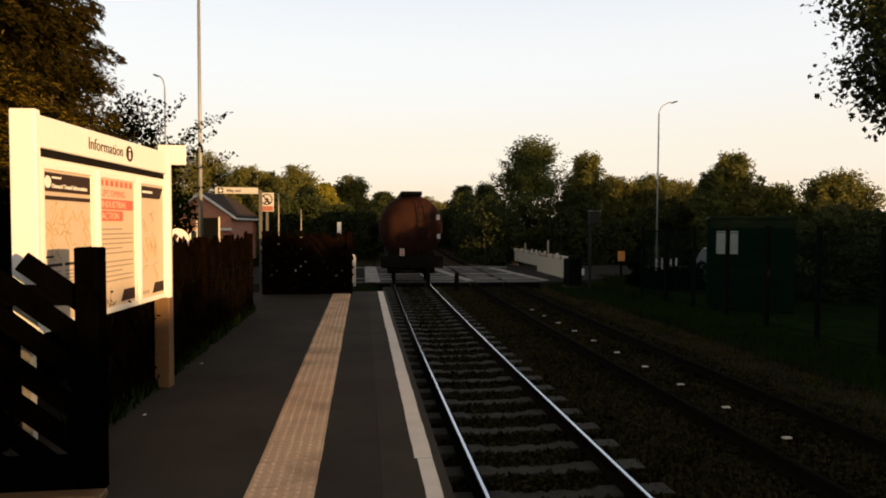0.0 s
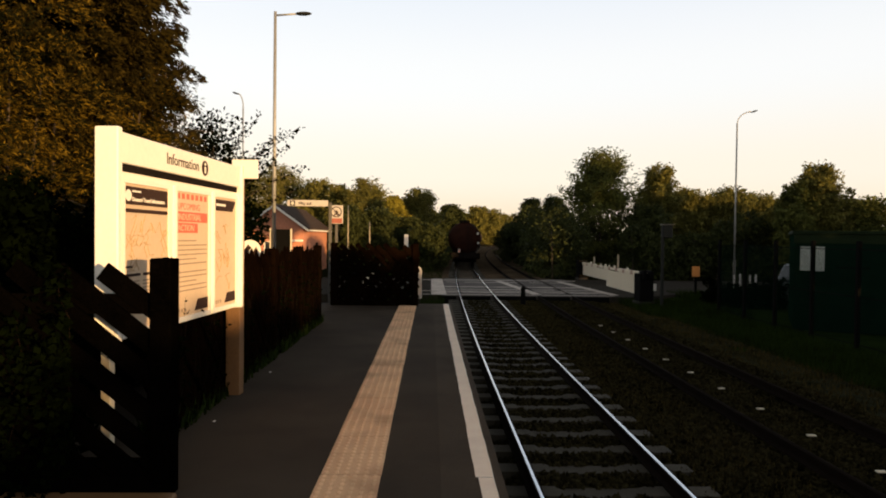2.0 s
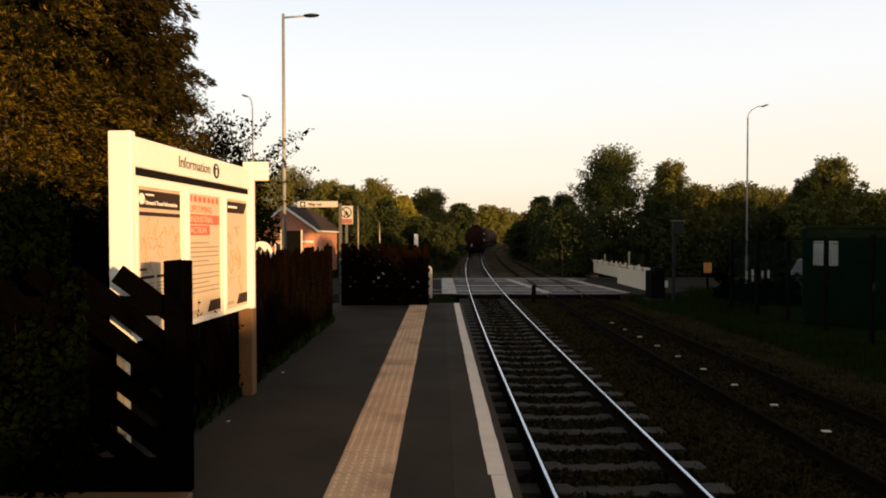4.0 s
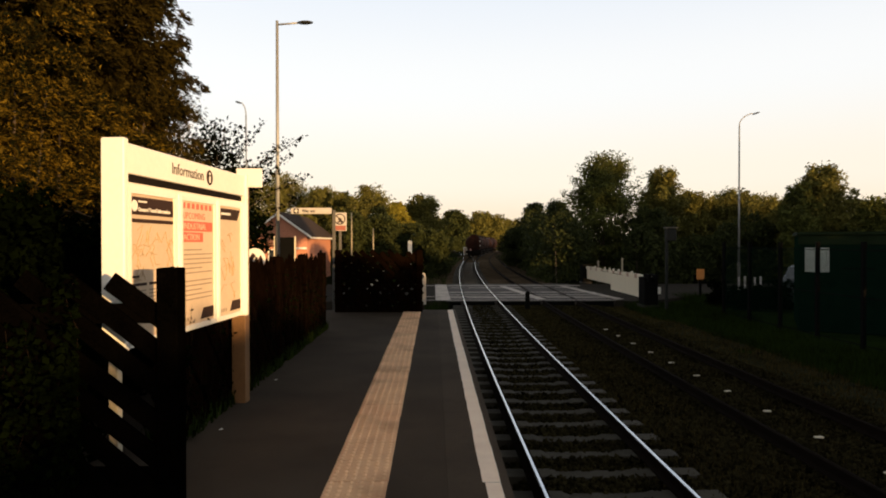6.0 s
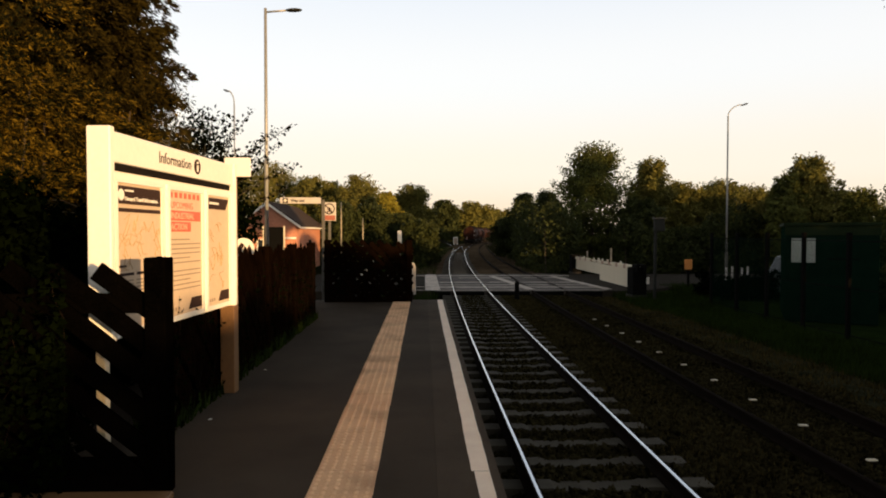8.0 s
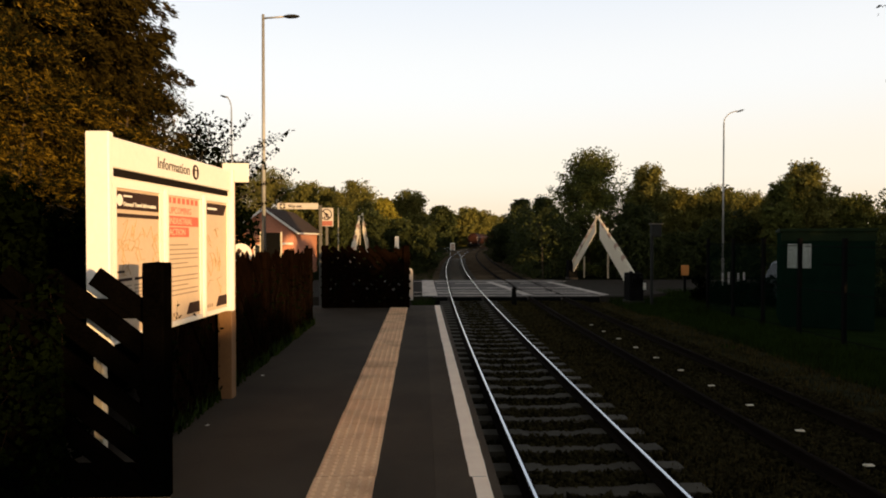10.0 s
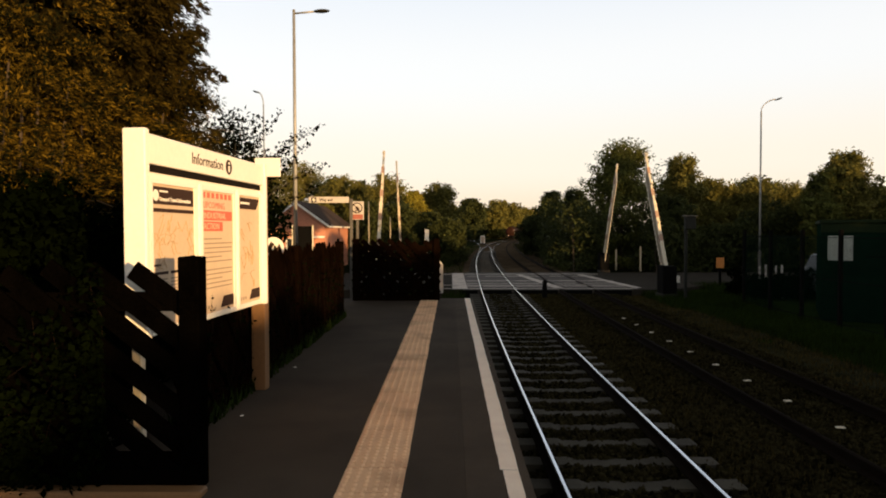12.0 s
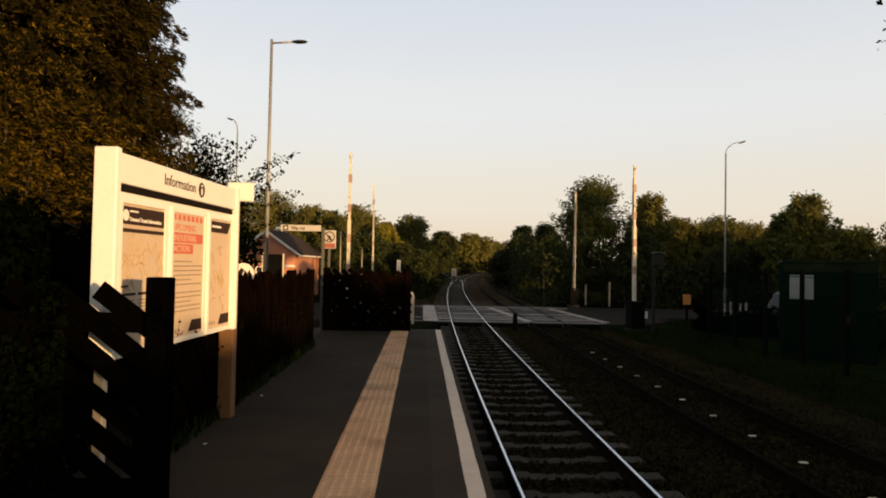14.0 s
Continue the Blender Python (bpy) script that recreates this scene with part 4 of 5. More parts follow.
# ---- trees ----
def leaf_mesh(points, normals, size, rng, aspect=1.5, single=False, along=None):
    """Small folded leaves at the points, lying along their twigs where those are given; returns a mesh."""
    n = len(points)
    d = rng.normal(size=(n, 3)) + normals * 0.6
    d /= np.linalg.norm(d, axis=1)[:, None]
    u = np.cross(d, rng.normal(size=(n, 3)))
    u /= np.linalg.norm(u, axis=1)[:, None] + 1e-9
    if along is not None:
        u = along / (np.linalg.norm(along, axis=1)[:, None] + 1e-9) + rng.normal(size=(n, 3)) * 0.38
        u /= np.linalg.norm(u, axis=1)[:, None]
        d = np.cross(u, rng.normal(size=(n, 3)))
        d /= np.linalg.norm(d, axis=1)[:, None] + 1e-9
    v = np.cross(d, u)
    s = size * rng.uniform(0.6, 1.4, size=(n, 1))
    a = points - u * s * aspect / 2
    b = points + v * s / 2 + d * s * 0.15
    c = points + u * s * aspect / 2
    e = points - v * s / 2 + d * s * 0.15
    if single:
        verts = np.stack([a, b + v * s * 0.25, c], 1).reshape(-1, 3)
        idx = np.arange(n) * 3
        faces = np.stack([idx, idx + 1, idx + 2], 1)
    else:
        verts = np.stack([a, b, c, e], 1).reshape(-1, 3)
        idx = np.arange(n) * 4
        faces = np.concatenate([np.stack([idx, idx + 1, idx + 2], 1), np.stack([idx, idx + 2, idx + 3], 1)])
    me = bpy.data.meshes.new("crown")
    me.vertices.add(len(verts))
    me.vertices.foreach_set("co", verts.astype(np.float32).ravel())
    me.loops.add(len(faces) * 3)
    me.loops.foreach_set("vertex_index", faces.astype(np.int32).ravel())
    me.polygons.add(len(faces))
    me.polygons.foreach_set("loop_start", (np.arange(len(faces)) * 3).astype(np.int32))
    me.update(calc_edges=True)
    me.validate()
    return me


def blob_points(blobs, count, rng, shell=0.55):
    """Points in ragged clumps: blobs are (x, y, z, rx, ry, rz)."""
    B = np.array(blobs, float)
    wgt = (B[:, 3] * B[:, 4] * B[:, 5]) ** (2 / 3)
    pick = rng.choice(len(B), size=count, p=wgt / wgt.sum())
    d = rng.normal(size=(count, 3))
    d /= np.linalg.norm(d, axis=1)[:, None]
    r = shell + (1 - shell) * rng.random((count, 1)) ** 0.7
    r *= 1 + 0.16 * np.sin(d[:, :1] * 9 + B[pick, :1] * 3) * np.cos(d[:, 2:] * 8 + B[pick, 1:2])
    return B[pick, :3] + d * r * B[pick, 3:6], d


def tree(x, y, z0, height, width, leaf, count, size, label, seed, low=0.0, name="tree"):
    """A trunk with limbs; leaves gather in sprays along the limbs' outer ends."""
    rng = np.random.default_rng(seed)
    t = empty(name, x, y, z0, rng.uniform(0, 360), label, "tree", "trees")
    bm = bmesh.new()
    tube(bm, (0, 0, -0.2), (0, 0, height * 0.6), width * 0.026 + 0.05, 0.02, n=8)
    n = 150
    root, tip, wide = np.zeros((n, 3)), np.zeros((n, 3)), np.zeros(n)
    lean = rng.uniform(-0.12, 0.12, 2) * width
    for k in range(n):
        a = rng.uniform(0, 2 * math.pi)
        u = rng.random() ** 0.85
        prof = math.sqrt(max(0.02, 1 - ((u - 0.4) / 0.62) ** 2)) if u > 0.4 else 0.72 + 0.28 * u / 0.4
        prof *= 1 + 0.18 * math.sin(3 * a + seed) + 0.12 * math.sin(7 * u + 2 * a + seed)
        q = rng.uniform(0.3, 1.0) ** 0.6
        zt = height * (low + (1 - low) * u)
        tip[k] = (q * prof * width / 2 * math.cos(a) + lean[0] * u, q * prof * width / 2 * math.sin(a) + lean[1] * u, zt)
        root[k] = (0, 0, zt * 0.62)
        wide[k] = rng.uniform(0.030, 0.075) * min(width, height)
        if k % 4 == 0:
            tube(bm, root[k], tip[k], 0.012 * width * 0.5 + 0.01, 0.006, n=5)
    part("trunk", bm, BARK, t)
    pick = rng.integers(0, n, count)
    along = 0.55 + 0.5 * rng.random((count, 1))
    p = root[pick] + (tip[pick] - root[pick]) * along
    spread = wide[pick][:, None]
    p = p + np.clip(rng.normal(size=(count, 3)), -1.6, 1.6) * spread * (1, 1, 0.7)
    p[:, 2] *= height / np.percentile(p[:, 2], 99.7)
    for c in (0, 1):
        p[:, c] *= width / 2 / np.percentile(np.abs(p[:, c]), 97)
    d = p - root[pick]
    d /= np.linalg.norm(d, axis=1)[:, None] + 1e-6
    keep = p[:, 2] > 0.02
    me = leaf_mesh(p[keep], d[keep], size, rng, 1.5, math.hypot(x, y) > 25)
    me.materials.append(leaf)
    o = new("crown", me)
    o.parent = t
    return t


def conifer(x, y, z0, height, width, leaf, count, size, label, seed, low=0.03):
    """A tall evergreen: whorls of drooping branches with side twigs that carry the needles."""
    rng = np.random.default_rng(seed)
    t = empty("tree", x, y, z0, 0, label, "tree", "trees")
    bm = bmesh.new()
    tube(bm, (0, 0, -0.2), (0, 0, height * 0.98), width * 0.03 + 0.06, 0.02, n=8)
    levels = np.arange(height * low, height * 0.97, 0.2)
    u = np.repeat(levels / height, 11)
    n = len(u)
    az = rng.uniform(0, 2 * math.pi, n)
    r = (width / 2) * (1 - u) ** 0.8 * rng.uniform(0.80, 1.12, n) + 0.15
    hz = u * height + rng.uniform(-0.25, 0.25, n)

    def on_branch(k, s):
        drop = -0.50 * r[k] * s + 0.30 * r[k] * s * s
        return np.stack([r[k] * s * np.cos(az[k]), r[k] * s * np.sin(az[k]), hz[k] + drop], 1)

    for k in range(0, n, 7):
        tube(bm, (0, 0, hz[k]), on_branch(np.array([k]), np.array([0.8]))[0], 0.03, 0.008, n=5)
    part("trunk", bm, BARK, t)
    slots = 13
    k = rng.choice(n, count, p=r ** 1.6 / (r ** 1.6).sum())
    slot = rng.integers(2, slots, count)
    side = np.where(rng.random(count) < 0.5, -1.0, 1.0)
    s_ = (slot + 0.6 * np.modf(np.abs(np.sin(k * 12.99 + slot * 78.2)) * 43.7)[0]) / slots
    turn = az[k] + side * (0.85 - 0.3 * s_)
    length = 0.42 * r[k] * (1.05 - s_) + 0.16
    q = rng.random(count) ** 0.8
    way = np.stack([np.cos(turn), np.sin(turn), -0.35 - 0.3 * q], 1)
    p = on_branch(k, s_) + way * (length * q)[:, None] + rng.normal(size=(count, 3)) * 0.028
    keep = p[:, 2] > 0.02
    me = leaf_mesh(p[keep], way[keep], size, rng, 3.4, True, way[keep])
    me.materials.append(leaf)
    o = new("crown", me)
    o.parent = t
    n2 = count // 4
    k2 = rng.choice(n, n2, p=r ** 1.6 / (r ** 1.6).sum())
    core = on_branch(k2, rng.uniform(0.05, 0.72, n2)) + rng.normal(size=(n2, 3)) * 0.09
    core = core[core[:, 2] > 0.05]
    me = leaf_mesh(core, core * (1, 1, 0) + 1e-3, size * 2.3, rng, 1.8, True)
    me.materials.append(leaf)
    o = new("inner_crown", me)
    o.parent = t
    return t


def hedge(x0, y0, x1, y1, z0, height, depth, leaf, count, size, label, seed, name="hedge"):
    """A long bank of bushes between two places."""
    rng = np.random.default_rng(seed)
    L = math.hypot(x1 - x0, y1 - y0)
    t = empty(name, x0, y0, z0, math.degrees(math.atan2(y1 - y0, x1 - x0)), label, "hedge", "hedges")
    blobs, bm = [], bmesh.new()
    n = max(8, int(L / (height * 0.16)))
    for k in range(n):
        u = (k + rng.uniform(-0.4, 0.4)) / n
        for j in range(3):
            s = height * rng.uniform(0.16, 0.28)
            hz = height * (0.82 + 0.18 * math.sin(u * 17 + seed))
            blobs.append((u * L, rng.uniform(-0.35, 0.35) * depth, max(s * 0.6, hz * (j + rng.uniform(0.3, 0.9)) / 3 - s * 0.3), s, s * 1.1, s))
        if k % 3 == 0:
            tube(bm, (u * L, 0, -0.1), (u * L + rng.uniform(-0.3, 0.3), rng.uniform(-0.2, 0.2), height * 0.75), 0.05, 0.015, n=5)
    part("stem", bm, BARK, t)["kind"] = "stuff"
    p, d = blob_points(blobs, count, rng)
    keep = p[:, 2] > 0.0
    me = leaf_mesh(p[keep], d[keep], size, rng, 1.6, math.hypot(x0, y0) > 9)
    me.materials.append(leaf)
    o = new("foliage", me)
    o.parent = t
    return t


def creeper(x0, y0, x1, y1, height, thick, leaf, count, size, label, seed, thin=0.0):
    """Ivy that climbs a fence; clumped leaves on one face of it, with thin stems."""
    rng = np.random.default_rng(seed)
    L = math.hypot(x1 - x0, y1 - y0)
    t = empty("ivy", x0, y0, 0, math.degrees(math.atan2(y1 - y0, x1 - x0)), label, "ivy", "fence ivy")
    bm, pts = bmesh.new(), []
    runs = max(8, int(L * 9))
    for k in range(runs):
        u = L * ((k + rng.uniform(-0.5, 0.5)) / runs) ** (1 + thin)
        p = Vector((min(L, max(0.0, u)), -0.01, 0.0))
        top = height * rng.uniform(0.55, 1.0)
        while p.z < top:
            q = p + Vector((rng.normal() * 0.06, 0, rng.uniform(0.08, 0.16)))
            q.x = min(L, max(0.0, q.x))
            tube(bm, p, q, 0.0016, 0.0014, n=3, caps=False)
            pts += [(p.x + rng.normal() * 0.07, -abs(rng.normal()) * thick, p.z + rng.uniform(-0.02, 0.12)) for j in range(max(1, count // (runs * 9)))]
            p = q
    part("stem", bm, RAIL_RUST, t)["kind"] = "stuff"
    pts = np.array(pts)
    pts[:, 0] = np.clip(pts[:, 0], 0, L)
    pts[:, 2] = np.clip(pts[:, 2], 0.03, height)
    me = leaf_mesh(pts, np.tile((0.0, -1.0, 0.0), (len(pts), 1)), size, rng, 1.4)
    me.materials.append(leaf)
    o = new("foliage", me)
    o.parent = t
    o["kind"] = "stuff"
    return t


def spray_hedge(x0, y0, x1, y1, z0, height, depth, leaf, sprays, count, size, label, seed):
    """A bank of drooping evergreen sprays with bare twigs; its face is towards +x."""
    rng = np.random.default_rng(seed)
    t = empty("hedge", 0, 0, z0, 0, label, "hedge", "hedges")
    u = rng.random(sprays)
    base = np.stack([x0 + (x1 - x0) * u, y0 + (y1 - y0) * u, np.zeros(sprays)], 1)
    hz = height * (0.86 + 0.1 * np.sin(u * 23) + 0.06 * np.sin(u * 61 + 1)) * (1 + 0.07 * u)
    v = rng.random(sprays) ** 0.8
    root = base + np.stack([rng.uniform(-0.5, 0.25, sprays) * depth * 0.7, np.zeros(sprays), hz * v], 1)
    bulge = np.sin(np.pi * np.clip(0.15 + 0.8 * v, 0, 1)) * (0.78 + 0.30 * np.sin(u * 31 + v * 9) + 0.28 * np.sin(u * 12 - v * 17) * np.sin(u * 53))
    out = np.stack([0.5 * depth * bulge * rng.uniform(0.3, 1.0, sprays), rng.normal(size=sprays) * 0.35, rng.uniform(-0.35, 0.3, sprays)], 1)
    hollow = np.sin(u * 37 + v * 6) * np.sin(v * 15 - u * 11) > 0.22
    out[hollow] *= 0.3
    root[hollow, 0] -= 0.45
    tip = root + out
    bm, twigs = bmesh.new(), []
    for k in range(0, sprays, 22):
        twigs += [(root[k] + out[k] * 0.4, tip[k] + out[k] * 0.25)]
    for k in range(26):
        b = base[k]
        tube(bm, b, b + Vector((rng.uniform(-0.2, 0.4), rng.uniform(-0.3, 0.3), height * 0.8)), 0.05, 0.012, n=5)
    part("stem", bm, BARK, t)["kind"] = "stuff"
    bm = bmesh.new()
    for a, b in twigs:
        mid = (Vector(a) + Vector(b)) / 2 + Vector((0, 0, 0.1))
        tube(bm, a, mid, 0.009, 0.006, n=4)
        tube(bm, mid, b, 0.006, 0.003, n=4)
    part("bare_twigs", bm, TWIG, t, "pale bare twigs")["kind"] = "stuff"
    pick = rng.integers(0, sprays, count)
    a = rng.random((count, 1)) ** 0.7
    p = root[pick] + out[pick] * a + rng.normal(size=(count, 3)) * (0.16 * (1.15 - a)) * (1, 1, 0.6)
    p[:, 2] -= 0.25 * a[:, 0] ** 2
    d = out[pick] / (np.linalg.norm(out[pick], axis=1)[:, None] + 1e-6)
    n2 = count // 5
    k2 = rng.integers(0, sprays, n2)
    core = root[k2] + out[k2] * rng.uniform(-0.3, 0.75, (n2, 1)) + rng.normal(size=(n2, 3)) * 0.07
    me = leaf_mesh(core[core[:, 2] > 0], out[k2][core[:, 2] > 0], size * 2.0, rng, 2.0, True)
    me.materials.append(leaf)
    inner = new("inner_foliage", me)
    inner.parent = t
    keep = p[:, 2] > 0
    me = leaf_mesh(p[keep], d[keep], size, rng, 3.6, True, (out[pick] - (0, 0, 0.18))[keep])
    me.materials.append(leaf)
    o = new("foliage", me)
    o.parent = t
    return t


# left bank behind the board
spray_hedge(-6.0, 1.8, -5.3, 12.8, -0.1, 4.75, 3.4, LEAF_HEDGE, 2200, 420000, 0.021, "dense evergreen hedge with orange sunlight put into its leaf colour", 11)
# Near-black bushes added to darken the shaded foot of the hedge
hedge(-4.5, 3.8, -4.4, 8.8, -0.1, 2.2, 1.2, LEAF_SHADE, 40000, 0.05, "ivy bushes added under the hedge, leaves darkened for shade", 99)
hedge(-4.0, 4.4, -3.7, 11.2, -0.1, 2.3, 1.7, LEAF_SHADE, 45000, 0.06, "ivy shrubs behind the platform fence, leaves darkened for shade", 12)
conifer(-6.7, 11.0, -0.2, 16.5, 5.75, LEAF_DARK, 460000, 0.036, "tall dark conifer behind the hedge", 13)
conifer(-10.5, 8.0, -0.2, 14.0, 7.0, LEAF_DARK, 110000, 0.06, "tall dark conifer beside the first one", 14)
shrub = tree(-5.3, 15.2, -0.3, 4.75, 2.1, LEAF_SHADE, 5500, 0.062, "thin leafy shrub with long loose twigs", 15, 0.15)
shrub.matrix_basis = pose(-5.3, 15.2, -0.3)
rng = np.random.default_rng(21)
bm, pts = bmesh.new(), []
for tx, tz in ((-3.20, 4.25), (-3.55, 4.05), (-3.12, 3.25), (-3.42, 3.72), (-3.75, 3.3), (-4.1, 4.5), (-3.3, 2.7)):
    a = Vector((-0.2, 0, tz * 0.55 + 0.2))
    b = Vector((tx + 5.3, rng.uniform(-0.3, 0.3), tz + 0.3))
    mid = (a + b) / 2 + Vector((0, 0, 0.12))
    for p, q, r in ((a, mid, 0.014), (mid, b, 0.008)):
        tube(bm, p, q, r, r * 0.6, n=5)
    for f in np.linspace(0.35, 1.0, 16):
        p = a.lerp(mid, f * 2) if f < 0.5 else mid.lerp(b, f * 2 - 1)
        for q in range(5):
            pts.append(np.array(p) + rng.normal(size=3) * 0.055)
part("twig", bm, BARK, shrub, "long loose twigs")
me = leaf_mesh(np.array(pts), rng.normal(size=(len(pts), 3)), 0.06, rng)
me.materials.append(LEAF_SHADE)
tw = new("twig_leaves", me)
tw.parent = shrub
tw["kind"] = "stuff"
hedge(-17.0, 26.0, -14.0, 37.0, -1.0, 6.2, 5.0, LEAF_OLIVE, 40000, 0.16, "olive hedge beside the car park", 16)

creeper(-4.9, 3.80, -2.15, 3.80, 1.40, 0.05, LEAF_SHADE, 6000, 0.036, "ivy climbing over the near timber fence, leaves darkened for shade", 101)
# Leaves added to mottle these two fences, in place of lit lattice edges
creeper(-2.03, 4.95, -2.03, 11.7, 1.22, 0.02, LEAF_SHADE, 1500, 0.03, "sparse near-black leaves added to mottle the long platform fence", 102)
creeper(-2.25, 14.50, -0.35, 14.50, 1.25, 0.02, LEAF_SHADE, 700, 0.03, "sparse near-black leaves added to mottle the end fence", 103)

# left and middle distance: x, y, height, width, leaf, leaves
for i, (x, y, h, w, leaf, n) in enumerate((
        (-12.2, 66, 8.5, 3.9, LEAF_OLIVE, 28000),
        (-9.4, 64, 7.9, 3.5, LEAF_OLIVE, 28000),
        (-6.5, 62, 8.3, 4.8, LEAF_OLIVE, 28000),
        (-16.5, 70, 10.3, 6.3, LEAF_OLIVE, 28000),
        (-22.9, 72, 11.4, 6.5, LEAF_OLIVE, 28000),
        (-3.2, 58, 6.4, 2.6, LEAF_YELLOW, 28000),
        (-1.1, 66, 7.7, 3.9, LEAF_OLIVE, 28000),
        (-4.1, 52, 5.0, 3.8, LEAF_GREEN, 28000),
        (-0.3, 50, 3.7, 2.7, LEAF_GREEN, 28000),
        (-1.9, 54, 4.4, 2.7, LEAF_GREEN, 28000),
        (-6.7, 50, 5.0, 2.9, LEAF_GREEN, 28000),
        )):
    tree(x, y, -1.2, h, w, leaf, n, 0.16, "broad olive green tree across the road, sunlit" if leaf is not LEAF_YELLOW else "yellowing tree across the road, sunlit", 30 + i, 0.06)
for i, (x, y, h, w, leaf, n) in enumerate((
        (6.9, 232, 14.5, 10.5, LEAF_GREEN, 16000),
        (19.9, 240, 14.3, 14.7, LEAF_OLIVE, 16000),
        (38.1, 330, 14.4, 23.8, LEAF_OLIVE, 16000),
        (54.5, 330, 14.7, 20.8, LEAF_OLIVE, 16000),
        (19.5, 330, 12.6, 19.3, LEAF_OLIVE, 16000),
        (9.8, 330, 14.1, 20.8, LEAF_OLIVE, 16000),
        (0.3, 235, 9.2, 7.8, LEAF_GREEN, 16000),
        (-3.6, 330, 16.5, 17.9, LEAF_OLIVE, 16000),
        )):
    tree(x, y, -1.2, h, w, leaf, n, 0.0022 * y + 0.1, "distant round tree beside the bend in the line", 50 + i, 0.01)

# right side woods; olive stands for leaves in sun, darker green for shade
for i, (x, y, h, w, leaf, n) in enumerate((
        (10.1, 62, 6.6, 3.0, LEAF_GREEN, 34000),
        (9.5, 70, 4.4, 3.5, LEAF_GREEN, 34000),
        (11.5, 56, 6.4, 3.5, LEAF_GREEN, 34000),
        (13.0, 48, 9.6, 4.8, LEAF_MID, 34000),
        (18.3, 50, 8.6, 3.5, LEAF_OLIVE, 34000),
        (21.5, 52, 6.9, 3.3, LEAF_OLIVE, 34000),
        (24.1, 52, 7.0, 3.8, LEAF_OLIVE, 34000),
        (28.6, 54, 6.7, 4.9, LEAF_OLIVE, 34000),
        (24.0, 40, 6.4, 2.5, LEAF_MID, 34000),
        (25.3, 40, 7.7, 3.2, LEAF_OLIVE, 34000),
        (28.7, 40, 5.6, 4.5, LEAF_MID, 34000),
        (32.0, 40, 6.4, 5.1, LEAF_OLIVE, 34000),
        (15.7, 46, 5.2, 3.3, LEAF_GREEN, 34000),
        (25.1, 44, 5.7, 2.8, LEAF_OLIVE, 34000),
        )):
    tree(x, y, -1.2, h, w, leaf, n, 0.14, "leafy tree in the wood beyond the crossing", 70 + i, 0.04)
hedge(8.6, 44, 16.2, 96, -1.2, 5.4, 4.4, LEAF_GREEN, 70000, 0.16, "dark trackside bushes along the bend", 90)
hedge(14.5, 44, 44, 47, -1.2, 4.4, 4, LEAF_GREEN, 60000, 0.17, "dark hedge behind the car park", 91)
hedge(11.7, 26.2, 24, 24.2, -1.2, 1.38, 1.2, LEAF_SHADE, 22000, 0.10, "low scrub between the fence and the road, leaves darkened for shade", 97)
hedge(-5.6, 4.65, -2.55, 4.6, -0.1, 1.45, 0.5, LEAF_SHADE, 16000, 0.055, "ivy behind the near fence, leaves darkened for shade", 98)
hedge(16.5, 23.0, 24, 19, -1.2, 3.4, 3, LEAF_GREEN, 26000, 0.13, "dark bushes behind the steel fence", 92)
# Two rows out of view, added to keep low sun off hut and platform
hedge(13.2, 1.5, 24.5, 16.0, -1.2, 4.8, 3.6, LEAF_GREEN, 80000, 0.13, "unseen tall bushes added to shade the hut and train", 94)
hedge(12.5, -24, 12.8, 1.0, -1.2, 3.35, 2.2, LEAF_GREEN, 80000, 0.13, "unseen low bushes added to shade the platform", 95)
# Mostly out of view; set here to shade the foot of the wood
hedge(23.5, 27, 46, 33, -1.2, 4.0, 4.0, LEAF_GREEN, 40000, 0.18, "tall bushes beyond the car park, placed to shade the wood", 96)
# Added woods outside the view; their heights set how far up shade reaches
hedge(35.5, 10, 48.5, 10, -1.2, 9.8, 4.0, LEAF_GREEN, 20000, 0.36, "unseen wood added to shade the trackside trees", 104)
hedge(49, 10, 76, 10, -1.2, 6.0, 4.0, LEAF_GREEN, 24000, 0.36, "unseen lower wood added to shade the feet of farther trees", 108)
# Added behind the trees, unseen, to hold the train in shade
hedge(29, 70, 66, 106, -1.2, 8.6, 5.0, LEAF_GREEN, 50000, 0.34, "hidden wood added to shade the train on the bend", 105)
hedge(5.8, 214, 12.5, 222, -1.2, 4.6, 3.0, LEAF_GREEN, 14000, 0.4, "dark bushes between the forking lines", 106)
hedge(-12, 150, 0.2, 216, -1.2, 4.0, 4.0, LEAF_GREEN, 26000, 0.4, "dark bushes along the siding", 107)
tree(12.65, 11.2, -1.2, 9.8, 5.0, LEAF_GREEN, 80000, 0.085, "overhanging broadleaf tree beside the line", 93, 0.56)


# ---- grass, sleepers, small stones ----
def tufts(name, x0, x1, y0, y1, z, n, h, seed, material, label):
    rng = np.random.default_rng(seed)
    v, f = [], []
    for k in range(n):
        x, y = rng.uniform(x0, x1), rng.uniform(y0, y1)
        x += bend(y)
        a, hh = rng.uniform(0, 6.28), h * rng.uniform(0.4, 1.3)
        dx, dy = math.cos(a), math.sin(a)
        l = rng.uniform(-0.5, 0.5) * hh
        i = len(v)
        v += [(x - dx * 0.012, y - dy * 0.012, z), (x + dx * 0.012, y + dy * 0.012, z), (x + l * dy, y + l * dx, z + hh)]
        f.append((i, i + 1, i + 2))
    me = bpy.data.meshes.new(name)
    me.from_pydata(v, [], f)
    me.materials.append(material)
    return tagged(new(name, me), label, "grass", "", "stuff")


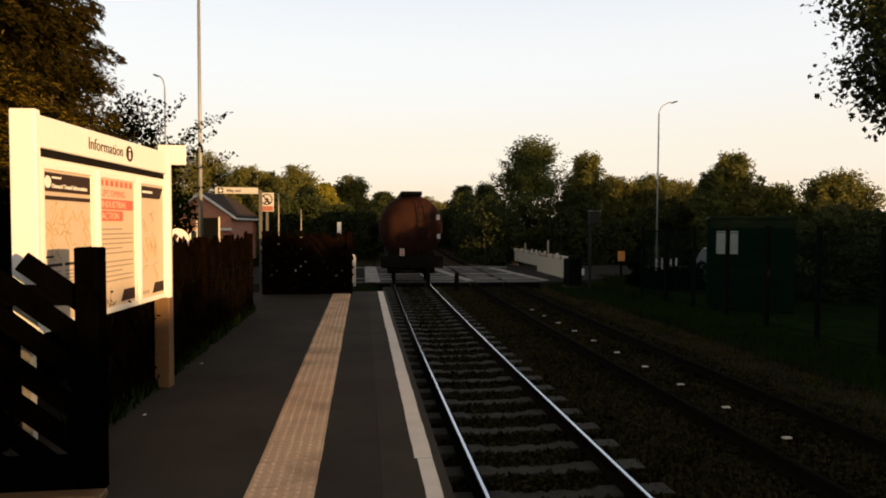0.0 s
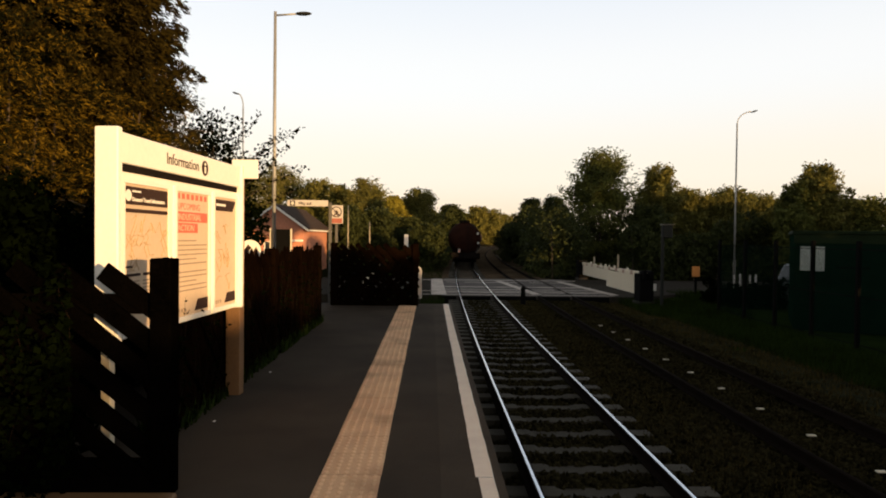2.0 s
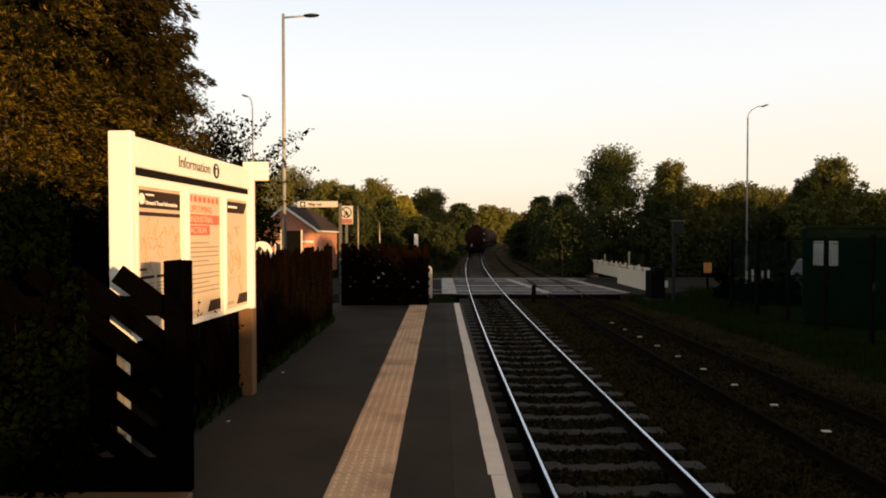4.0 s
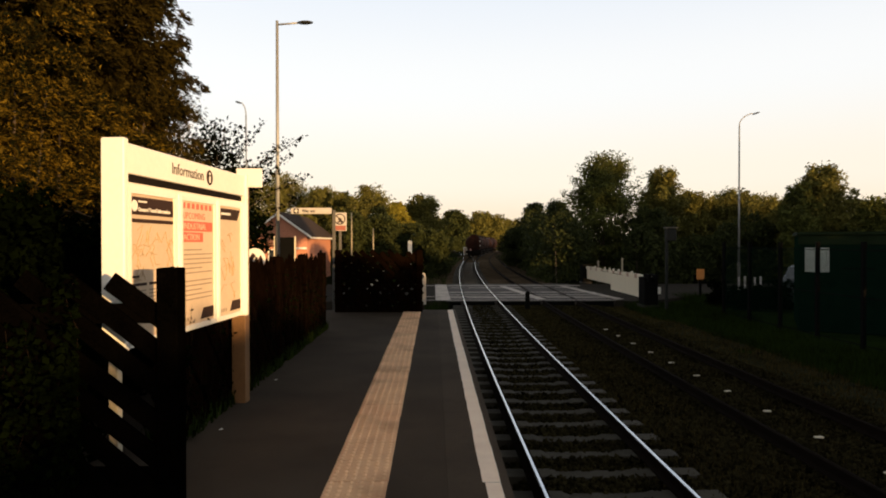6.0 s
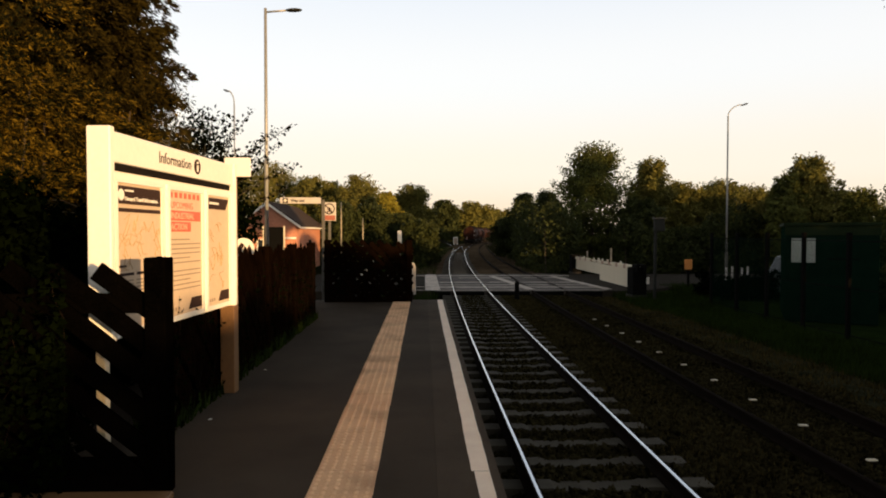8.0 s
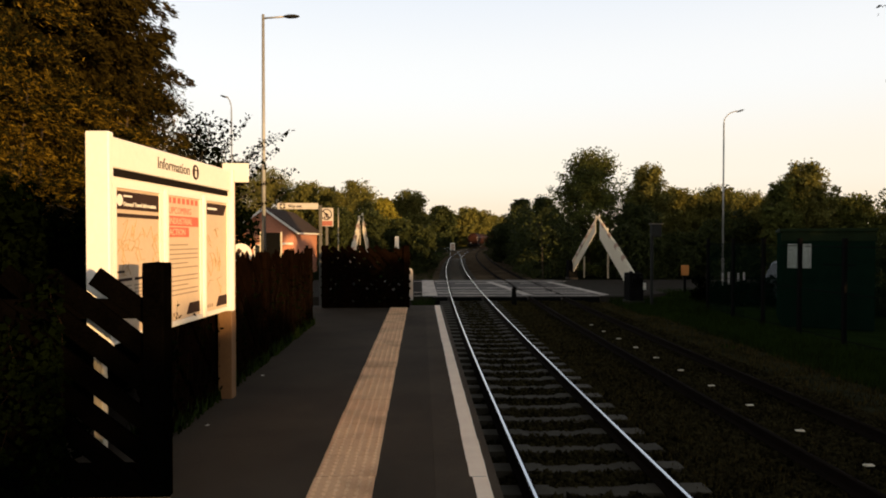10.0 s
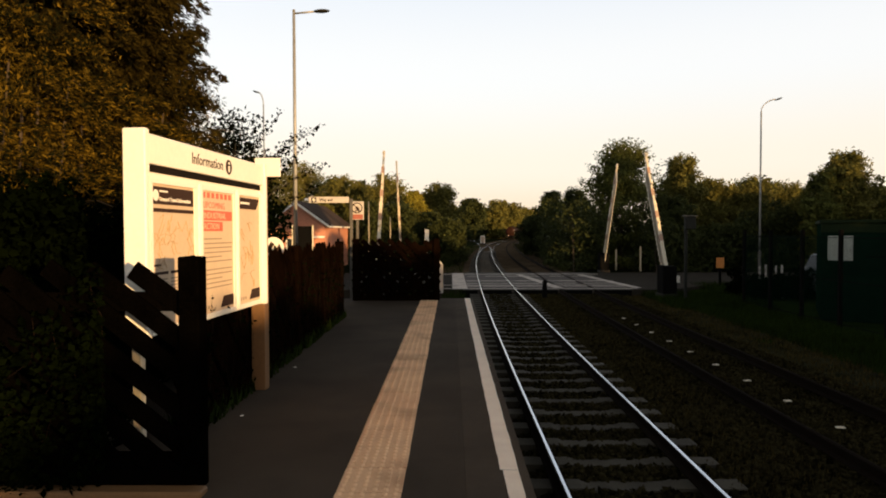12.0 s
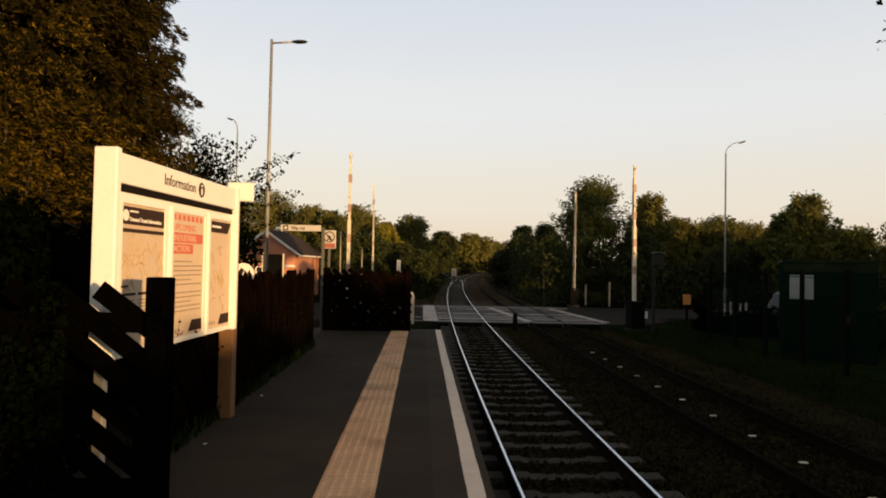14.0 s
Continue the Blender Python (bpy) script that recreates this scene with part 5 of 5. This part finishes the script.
tufts("grass_verge", 8.3, 10.7, 9, 26.5, -1.2, 26000, 0.22, 3, GRASS, "rough grass verge beside the far track, darkened for shade")
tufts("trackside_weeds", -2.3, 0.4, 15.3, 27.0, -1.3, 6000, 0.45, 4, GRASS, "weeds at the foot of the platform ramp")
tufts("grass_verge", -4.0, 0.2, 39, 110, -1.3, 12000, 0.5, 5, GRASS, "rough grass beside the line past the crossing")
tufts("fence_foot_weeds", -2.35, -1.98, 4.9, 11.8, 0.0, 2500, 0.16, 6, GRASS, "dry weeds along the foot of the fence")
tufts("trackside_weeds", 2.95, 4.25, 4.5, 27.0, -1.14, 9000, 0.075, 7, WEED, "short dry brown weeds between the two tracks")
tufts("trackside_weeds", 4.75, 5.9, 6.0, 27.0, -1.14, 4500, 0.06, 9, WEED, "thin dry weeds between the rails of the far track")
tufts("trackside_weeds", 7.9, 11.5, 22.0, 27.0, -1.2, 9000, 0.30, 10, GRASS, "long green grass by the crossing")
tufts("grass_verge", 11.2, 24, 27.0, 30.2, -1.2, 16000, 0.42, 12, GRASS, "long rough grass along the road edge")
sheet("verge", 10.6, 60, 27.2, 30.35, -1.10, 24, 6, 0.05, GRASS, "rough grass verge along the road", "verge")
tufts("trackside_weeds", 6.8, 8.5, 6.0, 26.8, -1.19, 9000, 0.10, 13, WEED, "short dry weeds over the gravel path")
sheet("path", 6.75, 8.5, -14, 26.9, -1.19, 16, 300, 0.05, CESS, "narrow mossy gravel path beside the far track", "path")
sheet("verge", 7.3, 60, -14, 27.2, -1.22, 30, 24, 0.08, GRASS, "grass verge with shade put into its colour", "verge")


def tactile():
    strip = empty("tactile_strip", 0, 0, 0, 0, "buff tactile paving strip along the platform", "paving")
    strip["kind"] = "structure"
    x0, x1 = -0.725, -0.318
    rng = np.random.default_rng(5)
    bm = boxes((x0, x1, 0, 0.390, -0.012, 0.004), bevel=0.004)
    for k in range(6):
        for j in range(6):
            cx, cy = x0 + (k + 0.5) * (x1 - x0) / 6, (j + 0.5) * 0.066
            vs = tube(bm, (cx, cy, 0.003), (cx, cy, 0.0105), 0.020, 0.012, n=8)
            bmesh.ops.scale(bm, vec=(1, 1.5, 1), space=Matrix.Translation((-cx, -cy, 0)), verts=vs)
    me = bpy.data.meshes.new("slab")
    bm.to_mesh(me)
    bm.free()
    me.materials.append(TACTILE)
    for k in range(-35, 36):
        o = new("slab", me)
        o.parent = strip
        o.matrix_basis = pose(rng.normal() * 0.002, 0.4 * k + 0.2, rng.uniform(-0.002, 0.002), 0, 0, rng.normal() * 0.25)


tactile()

bm = sleeper_bm()
sl_me = bpy.data.meshes.new("sleeper")
bm.to_mesh(sl_me)
bm.free()
sl_me.materials.append(SLEEPER)
sl_old = sl_me.copy()
sl_old.materials.clear()
sl_old.materials.append(OLD_SLEEPER)
for tr, xc in ((near_track, TRACKS["near"]), (far_track, TRACKS["far"])):
    for k in range(-30, 120):
        y = 6.65 + 0.672 * k
        if CROSS0 - 0.2 < y < CROSS1 + 0.2:
            continue
        p, h = on_line(xc, y)
        o = new("sleeper", sl_me if tr is near_track else sl_old)
        o.parent = tr
        o.matrix_basis = pose(p.x, p.y, -1.10 if tr is near_track else -1.155, 0, 0, -math.degrees(h))
pads = bpy.data.meshes.new("marker_plate")
bm = boxes((-0.06, 0.06, -0.03, 0.03, 0, 0.02), bevel=0.006)
bm.to_mesh(pads)
bm.free()
pads.materials.append(CREAM)
for k in range(10):
    o = new("marker_plate", pads)
    o.parent = far_track
    o.matrix_basis = pose(5.30, 7.2 + 1.344 * k, -1.095, 0, 0, 7 * math.sin(5 * k))

rng = np.random.default_rng(8)
n = 70000
pu, py_ = rng.uniform(0.55, 7.4, n), 3.0 + 34 * rng.random(n) ** 1.6
pts = np.array([on_line(a, b)[0] for a, b in zip(pu, py_)])
edge = np.minimum(pu - 0.46, 7.6 - pu)
pts[:, 2] = -1.145 - 0.22 * np.clip(1 - edge / 0.7, 0, 1) + rng.uniform(0.008, 0.03, n)
ok = (py_ < CROSS0 - 0.1) | (py_ > CROSS1 + 0.1)
phase = np.abs((py_ - 6.65 + 0.336) % 0.672 - 0.336)
ok &= ~((phase < 0.10) & (np.abs(pu - TRACKS["near"]) < 1.28))
pts = pts[ok]
tet = np.array([(1, 1, 1), (1, -1, -1), (-1, 1, -1), (-1, -1, 1)], float)
sz = rng.uniform(0.014, 0.036, (len(pts), 1, 1))
q = rng.normal(size=(len(pts), 3, 3))
q, _ = np.linalg.qr(q)
vv = (np.einsum('ij,njk->nik', tet, q) * sz + pts[:, None, :]).reshape(-1, 3)
ix = np.arange(len(pts))[:, None] * 4
ff = np.concatenate([ix + np.array(t) for t in ((0, 1, 2), (0, 3, 1), (0, 2, 3), (1, 3, 2))])
me = bpy.data.meshes.new("ballast_stones")
me.vertices.add(len(vv))
me.vertices.foreach_set("co", vv.astype(np.float32).ravel())
me.loops.add(len(ff) * 3)
me.loops.foreach_set("vertex_index", ff.astype(np.int32).ravel())
me.polygons.add(len(ff))
me.polygons.foreach_set("loop_start", (np.arange(len(ff)) * 3).astype(np.int32))
me.update(calc_edges=True)
me.validate()
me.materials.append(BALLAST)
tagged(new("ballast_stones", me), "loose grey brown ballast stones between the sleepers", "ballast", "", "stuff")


# ---- what moves ----
def motions():
    for arm, hub in ARMS:
        walk(arm, [(t, pose(0, 0, hub, a, 0, 0)) for t, a in ARM_ROWS])
    for s, slat in SLATS:
        walk(slat, [(t, pose(0, s, -0.09, -0.97 * a, 0, 0)) for t, a in ARM_ROWS])
    for k, w in enumerate(TRAIN):
        rows = []
        for i in range(0, 15):
            y = 26.0 + 13.1 * i + 15.9 * k
            p, h = on_line(TRACKS["near"], y + 7.5)
            d = Vector((math.sin(h), math.cos(h), 0)) * 7.5
            rows.append((float(i), pose(p.x - d.x, p.y - d.y, RAIL_Z, 0, 0, -math.degrees(h))))
        walk(w, rows)


motions()
